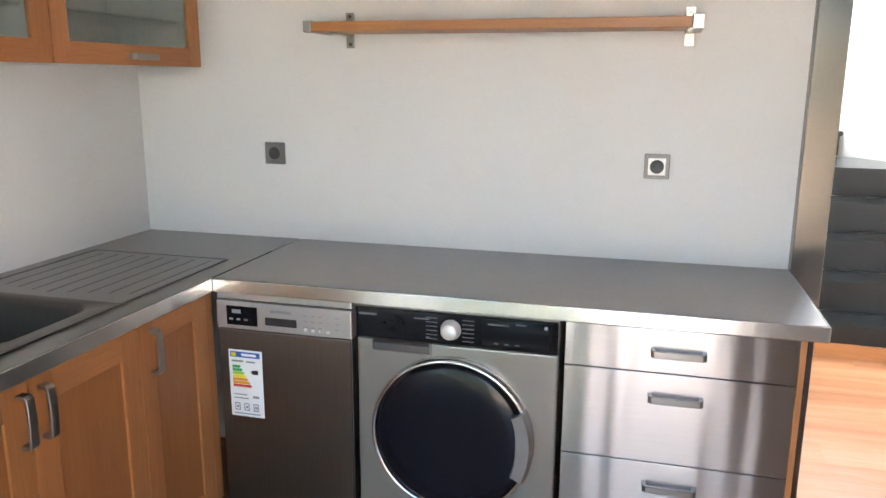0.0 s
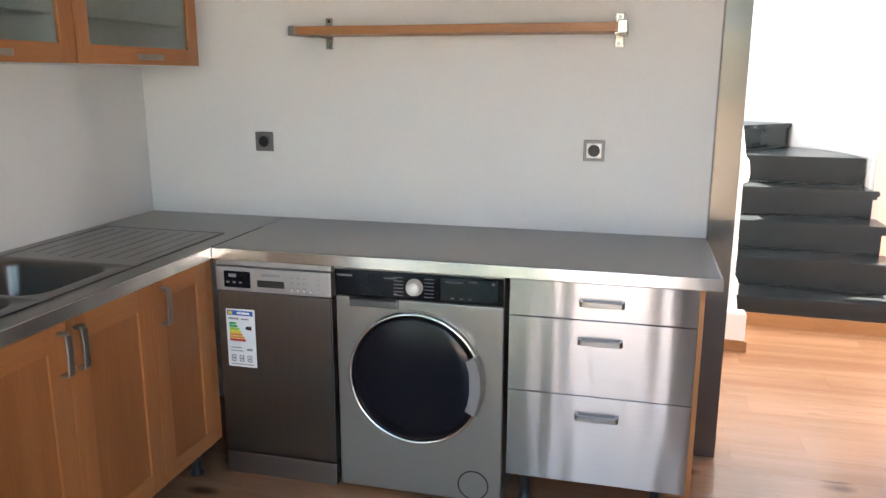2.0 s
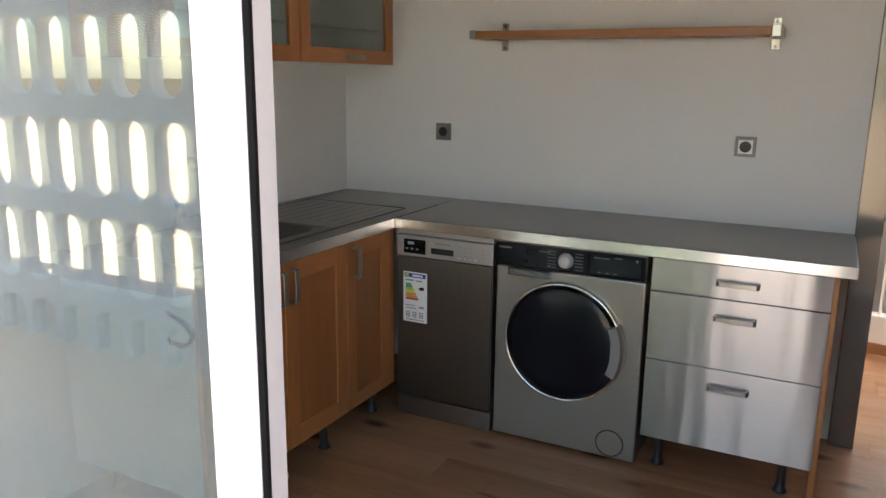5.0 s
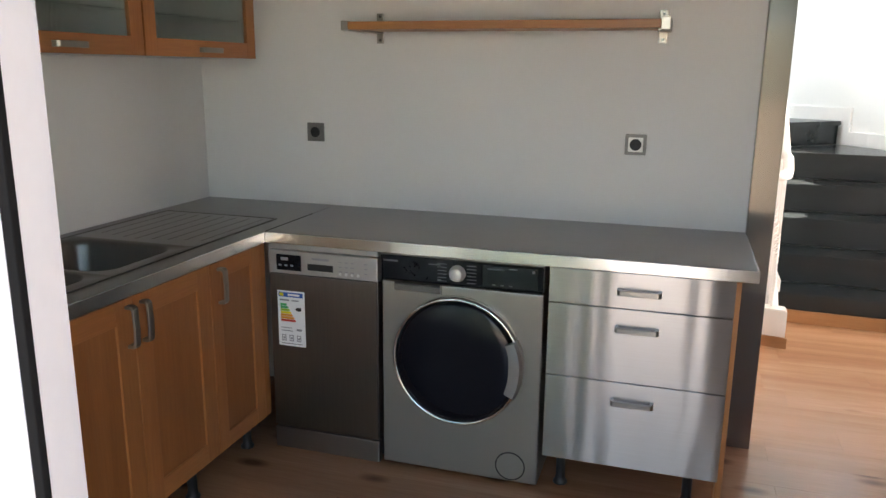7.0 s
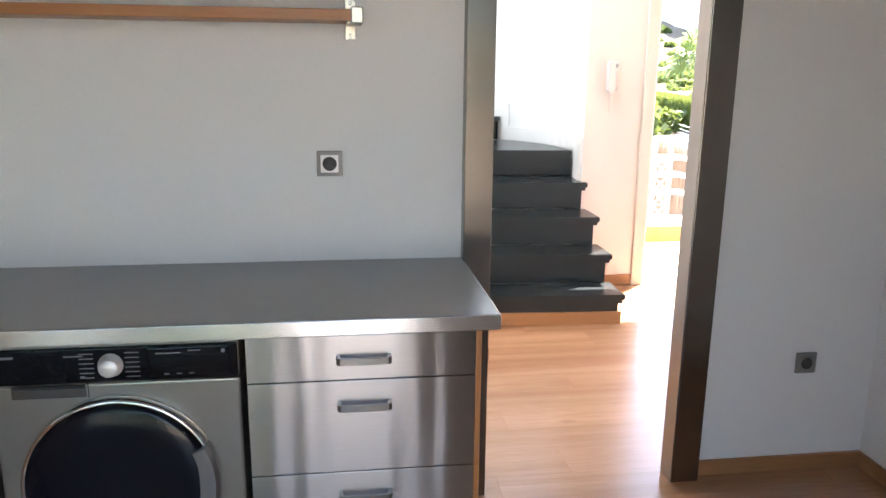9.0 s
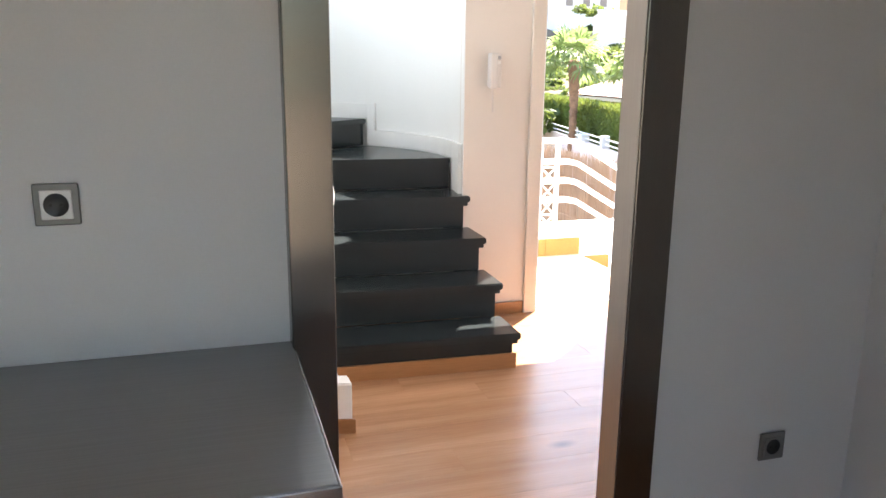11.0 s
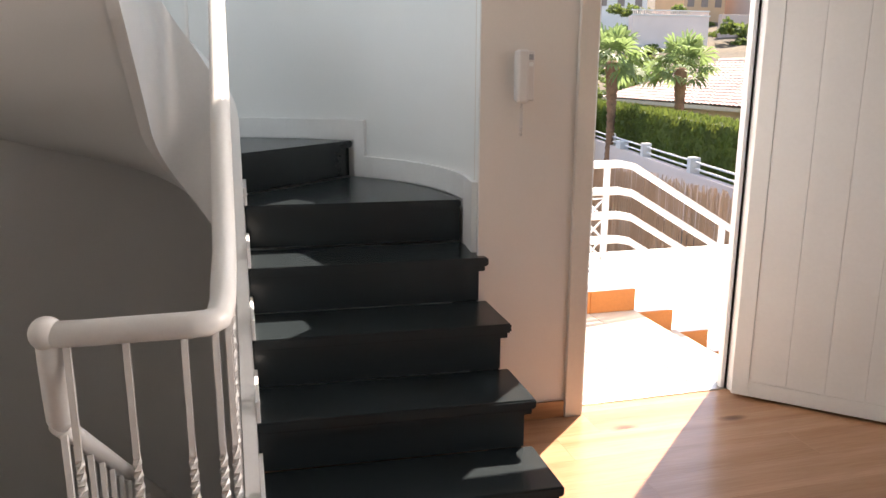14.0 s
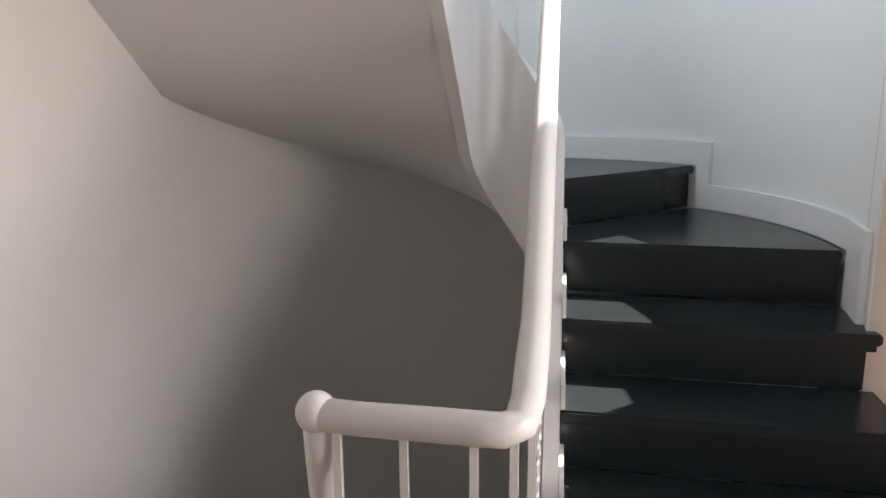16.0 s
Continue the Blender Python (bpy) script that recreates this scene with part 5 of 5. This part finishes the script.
def house():
    t = thing("house", (20, 25.5, -1.7), "low house with a terracotta tiled hip roof", "house")
    x0, x1, y0, y1, ze, zr = 15.7, 22.3, 17.0, 33.0, 0.36, 1.80
    part("wall", box(x0 + 0.5, x1 - 0.5, y0 + 0.5, y1 - 0.5, -1.7, 0.22), OCHRE_PALE, t, "cream rendered walls")
    part("eave", join(box(x0, x1, y0, y1, 0.22, 0.35)), OCHRE_PALE, t, "cream eaves board")
    xm, ya, yb = 19.0, y0 + 3.3, y1 - 3.3

    def slope(a, b, c, d, n, m):
        """Rows of half-round tiles on the face a-b (eave), c-d (ridge)."""
        rows = []
        a, b, c, d = (Vector(v) for v in (a, b, c, d))
        nrm = (b - a).cross(d - a).normalized()
        if nrm.z < 0:
            nrm = -nrm
        for j in range(m * 2 + 2):
            v = (j // 2) / m if j % 2 == 0 else min(1, (j // 2 + 1) / m)
            if j // 2 >= m:
                break
            lift = 0.035 if j % 2 == 0 else 0.0
            row = []
            for i in range(n * 4 + 1):
                u = i / (n * 4)
                p = a.lerp(b, u)
                L, R = a.lerp(d, v), b.lerp(c, v)
                s = min(max((p - L).dot((b - a).normalized()), 0), (R - L).length)
                q = L + (b - a).normalized() * s
                row.append(q + nrm * (lift + 0.05 * abs(math.sin(u * n * math.pi))))
            rows.append(row)
        bm = band(rows)
        for f in bm.faces:
            f.smooth = False
        return bm

    part("roof", slope((x0, y1, ze), (x0, y0, ze), (xm, ya, zr), (xm, yb, zr), 64, 16), ROOF, t, "terracotta pantiles")
    part("roof", slope((x1, y1, ze), (x0, y1, ze), (xm, yb, zr), (xm, yb, zr), 36, 16), ROOF, t, "terracotta pantiles")
    part("roof", slope((x0, y0, ze), (x1, y0, ze), (xm, ya, zr), (xm, ya, zr), 24, 8), ROOF, t, "terracotta pantiles")
    part("roof", slope((x1, y0, ze), (x1, y1, ze), (xm, yb, zr), (xm, ya, zr), 24, 8), ROOF, t, "terracotta pantiles")
    part("ridge", tube([(xm, ya, zr + 0.02), (xm, yb, zr + 0.02)], 0.11, 8), ROOF, t)


house()


def shrub(x, y, z, w, h, seed):
    r = random.Random(seed)
    t = thing("shrub", (x, y, z), "dusty green wild shrub on the slope", "shrub", "hillside shrubs")
    bm = bmesh.new()
    for i in range(240):
        d = Vector((r.gauss(0, 1), r.gauss(0, 1), abs(r.gauss(0, 1)))).normalized()
        k = r.uniform(0.55, 1.05) * (0.75 + 0.4 * noise.noise(d * 2 + Vector((seed, 0, 0))))
        p = Vector((x + d.x * w * k, y + d.y * w * k, z + d.z * h * k))
        a, b = Vector((r.gauss(0, 1), r.gauss(0, 1), r.gauss(0, 1))).normalized() * w * 0.16, Vector((r.gauss(0, 1), r.gauss(0, 1), r.gauss(0, 1))).normalized() * w * 0.16
        bm.faces.new([bm.verts.new(p - a), bm.verts.new(p + b), bm.verts.new(p + a), bm.verts.new(p - b)])
    tagged(part("foliage", bm, SHRUB, t), kind="stuff")


for i in range(200):
    y = rnd.uniform(36, 95)
    x = y * rnd.uniform(0.42, 0.78)
    s = rnd.uniform(0.5, 1.3)
    shrub(x, y, ground_height(x, y) - 0.1, s, s * 0.7, i)
for i, (x, y, s) in enumerate(((11.0, 25.0, 0.9), (9.6, 24.5, 1.1), (12.6, 27.0, 1.0), (13.6, 29.5, 1.1), (10.6, 27, 1.3))):
    shrub(x, y, -0.6, s, s * 1.2, 200 + i)


SHADED = plain("shuttered window", (0.24, 0.19, 0.16), 0.5, vary=0.08)


def villa(x, y, w, d, h, material, label):
    z = ground_height(x, y)
    t = thing("hillside_house", (x, y, z), label, "house", "hillside houses")
    part("wall", box(x - w / 2, x + w / 2, y - d / 2, y + d / 2, z - 2, z + h), material, t)
    part("roof", prism([(x - w / 2 - 0.4, z + h), (x + w / 2 + 0.4, z + h), (x, z + h + 1.3)], y - d / 2 - 0.4, y + d / 2 + 0.4, "y"), ROOF, t)
    for i in range(3):
        xx = x - w / 2 + w * (i + 0.5) / 3
        part("window", box(xx - 0.4, xx + 0.4, y - d / 2 - 0.03, y - d / 2 + 0.05, z + h * 0.4, z + h * 0.75), SHADED, t)


villa(39.6, 82, 6, 8, 4.4, RENDER_WHITE, "white house high on the hillside")
villa(50.0, 82, 5, 6, 3.6, OCHRE, "ochre house with a tiled roof on the hillside")
villa(58.0, 80, 8, 8, 3.5, PINKISH, "pink house on the hillside")


def retaining_wall(x0, x1, y, h, material):
    z = ground_height((x0 + x1) / 2, y)
    solo("retaining_wall", box(x0, x1, y - 0.2, y + 0.3, z - 1.5, z + h, 0.03), material, "pale rendered retaining wall on the hillside", "wall", "retaining walls")


retaining_wall(46, 60, 70, 1.6, PINKISH)


def long_building():
    x0, x1, y, z0, z1 = 34.6, 42.2, 66.0, 2.4, 6.15
    t = thing("terraced_building", (38.4, y, z0), "long pale pink building with a balustraded roof on the slope", "house", "hillside houses")
    part("wall", box(x0, x1, y, y + 0.8, z0, z1, 0.03), PALE_PINK, t)
    part("coping", box(x0 - 0.06, x1 + 0.06, y - 0.06, y + 0.24, z1, z1 + 0.10), RENDER_WHITE, t)
    n = 38
    for i in range(n):
        x = x0 + 0.1 + (x1 - x0 - 0.2) * i / (n - 1)
        part("baluster", box(x - 0.045, x + 0.045, y + 0.04, y + 0.14, z1 + 0.1, z1 + 0.42), PALE_PINK, t)
    part("top_rail", box(x0 - 0.04, x1 + 0.04, y, y + 0.2, z1 + 0.42, z1 + 0.52), RENDER_WHITE, t)


long_building()
for i, (x, y, z, s) in enumerate(((44.3, 66, 4.8, 1.35), (46.0, 67, 4.8, 1.2), (37.0, 71, 6.4, 1.3), (38.3, 71, 6.3, 1.1), (43.4, 73, 6.8, 1.2), (35.0, 70, 6.6, 1.0))):
    shrub(x, y, z, s, s * 1.0, 300 + i)
for i in range(70):
    y = rnd.uniform(46, 66)
    x = y * rnd.uniform(0.44, 0.54)
    s = rnd.uniform(0.4, 0.9)
    shrub(x, y, ground_height(x, y) - 0.1, s, s * 0.7, 320 + i)


# ---- terrace behind the kitchen ----
setting("terrace", box(-34, 16, -42.0, 0.399, -0.35, -0.03), plain("terrace concrete", (0.66, 0.555, 0.445), 0.75, vary=0.07, grain=40, stain=0.7, relief=0.2), "pale paved terrace outside the kitchen", "terrace")


def screen_wall():
    t = thing("screen_wall", (-3.3, -1.62, -0.03), "pale pierced screen wall of moulded blocks with oval slots", "wall")
    W, H, D = 0.27, 0.52, 0.085
    hole = rounded(-0.105, 0.105, -0.205, 0.205, 0.085, 5)
    n = len(hole)
    edge = [(W / 2 if i < n / 4 or i >= 3 * n / 4 else -W / 2, H / 2 if i < n / 2 else -H / 2) for i in range(n)]
    rings = [[(x, -D / 2, z) for x, z in edge], [(x, -D / 2, z) for x, z in hole], [(x * 0.93, 0, z * 0.97) for x, z in hole], [(x, D / 2, z) for x, z in hole], [(x, D / 2, z) for x, z in edge]]
    block = band([[*r, r[0]] for r in rings], closed=True)
    bmesh.ops.remove_doubles(block, verts=block.verts[:], dist=1e-5)
    bmesh.ops.recalc_face_normals(block, faces=block.faces[:])
    for f in block.faces:
        f.smooth = False
    me = mesh_of(block, "block", plain("screen block concrete", (0.62, 0.63, 0.63), 0.7, vary=0.06, relief=0.2))
    for i in range(15):
        for j in range(5):
            o = new("block", me)
            o.parent = t
            o.matrix_parent_inverse = Matrix.Translation(-t.location)
            o.matrix_basis = Matrix.Translation((-5.2 + i * W, -1.62, -0.263 + 0.26 + j * H))


screen_wall()


def terrace_hedge():
    h = thing("hedge", (-8, -41.2, -0.03), "loose green garden hedge beyond the terrace", "hedge")
    part("core", box(-34, 16, -41.6, -40.9, -0.03, 1.25, 0.1), SHRUB, h)
    bm = bmesh.new()
    r = random.Random(21)
    for i in range(6000):
        x, z = r.uniform(-34, 16), r.uniform(0, 1.3)
        z += 0.35 * noise.noise((x * 0.8, 0, 5)) * (z > 0.8)
        v = Vector((x, -40.9 + r.uniform(-0.1, 0.2), z))
        a = Vector((r.gauss(0, 1), r.gauss(0, 1), r.gauss(0, 1))).normalized() * 0.2
        b = Vector((r.gauss(0, 1), r.gauss(0, 1), r.gauss(0, 1))).normalized() * 0.14
        bm.faces.new([bm.verts.new(v - a), bm.verts.new(v + b), bm.verts.new(v + a), bm.verts.new(v - b)])
    tagged(part("foliage", bm, SHRUB, h), kind="stuff")


terrace_hedge()

ORIGIN = Vector((0, 0, 0))

# ---- floor planks ----
def planks():
    f = tagged(new("floor"), "warm knotty wood-effect laminate floor in long planks", "floor", kind="structure")
    f.empty_display_size = 0.1
    regions = ((-1.91, 2.10, 0.56, 3.2), (0.588, 1.30, 3.2, 3.235), (CX - RO, 3.66, 3.235, 4.50), (0.832, 3.66, 4.50, 5.86))
    r = random.Random(3)
    w, length, gap = 0.192, 1.28, 0.0003
    rows = {j: r.uniform(0, length) for j in range(0, 40)}
    for x0, x1, y0, y1 in regions:
        for j in range(0, 40):
            a, b = max(y0, j * w), min(y1, (j + 1) * w)
            if b - a < 0.004:
                continue
            x = -4 + rows[j]
            while x < x1:
                c, d = max(x, x0), min(x + length, x1)
                if d - c > 0.01:
                    part("plank", box(c + gap / 2, d - gap / 2, a + (gap / 2 if a > y0 else 0), b - (gap / 2 if b < y1 else 0), -0.0115, 0.0, 0.0003, 1), FLOOR, f)
                x += length
    return f


planks()
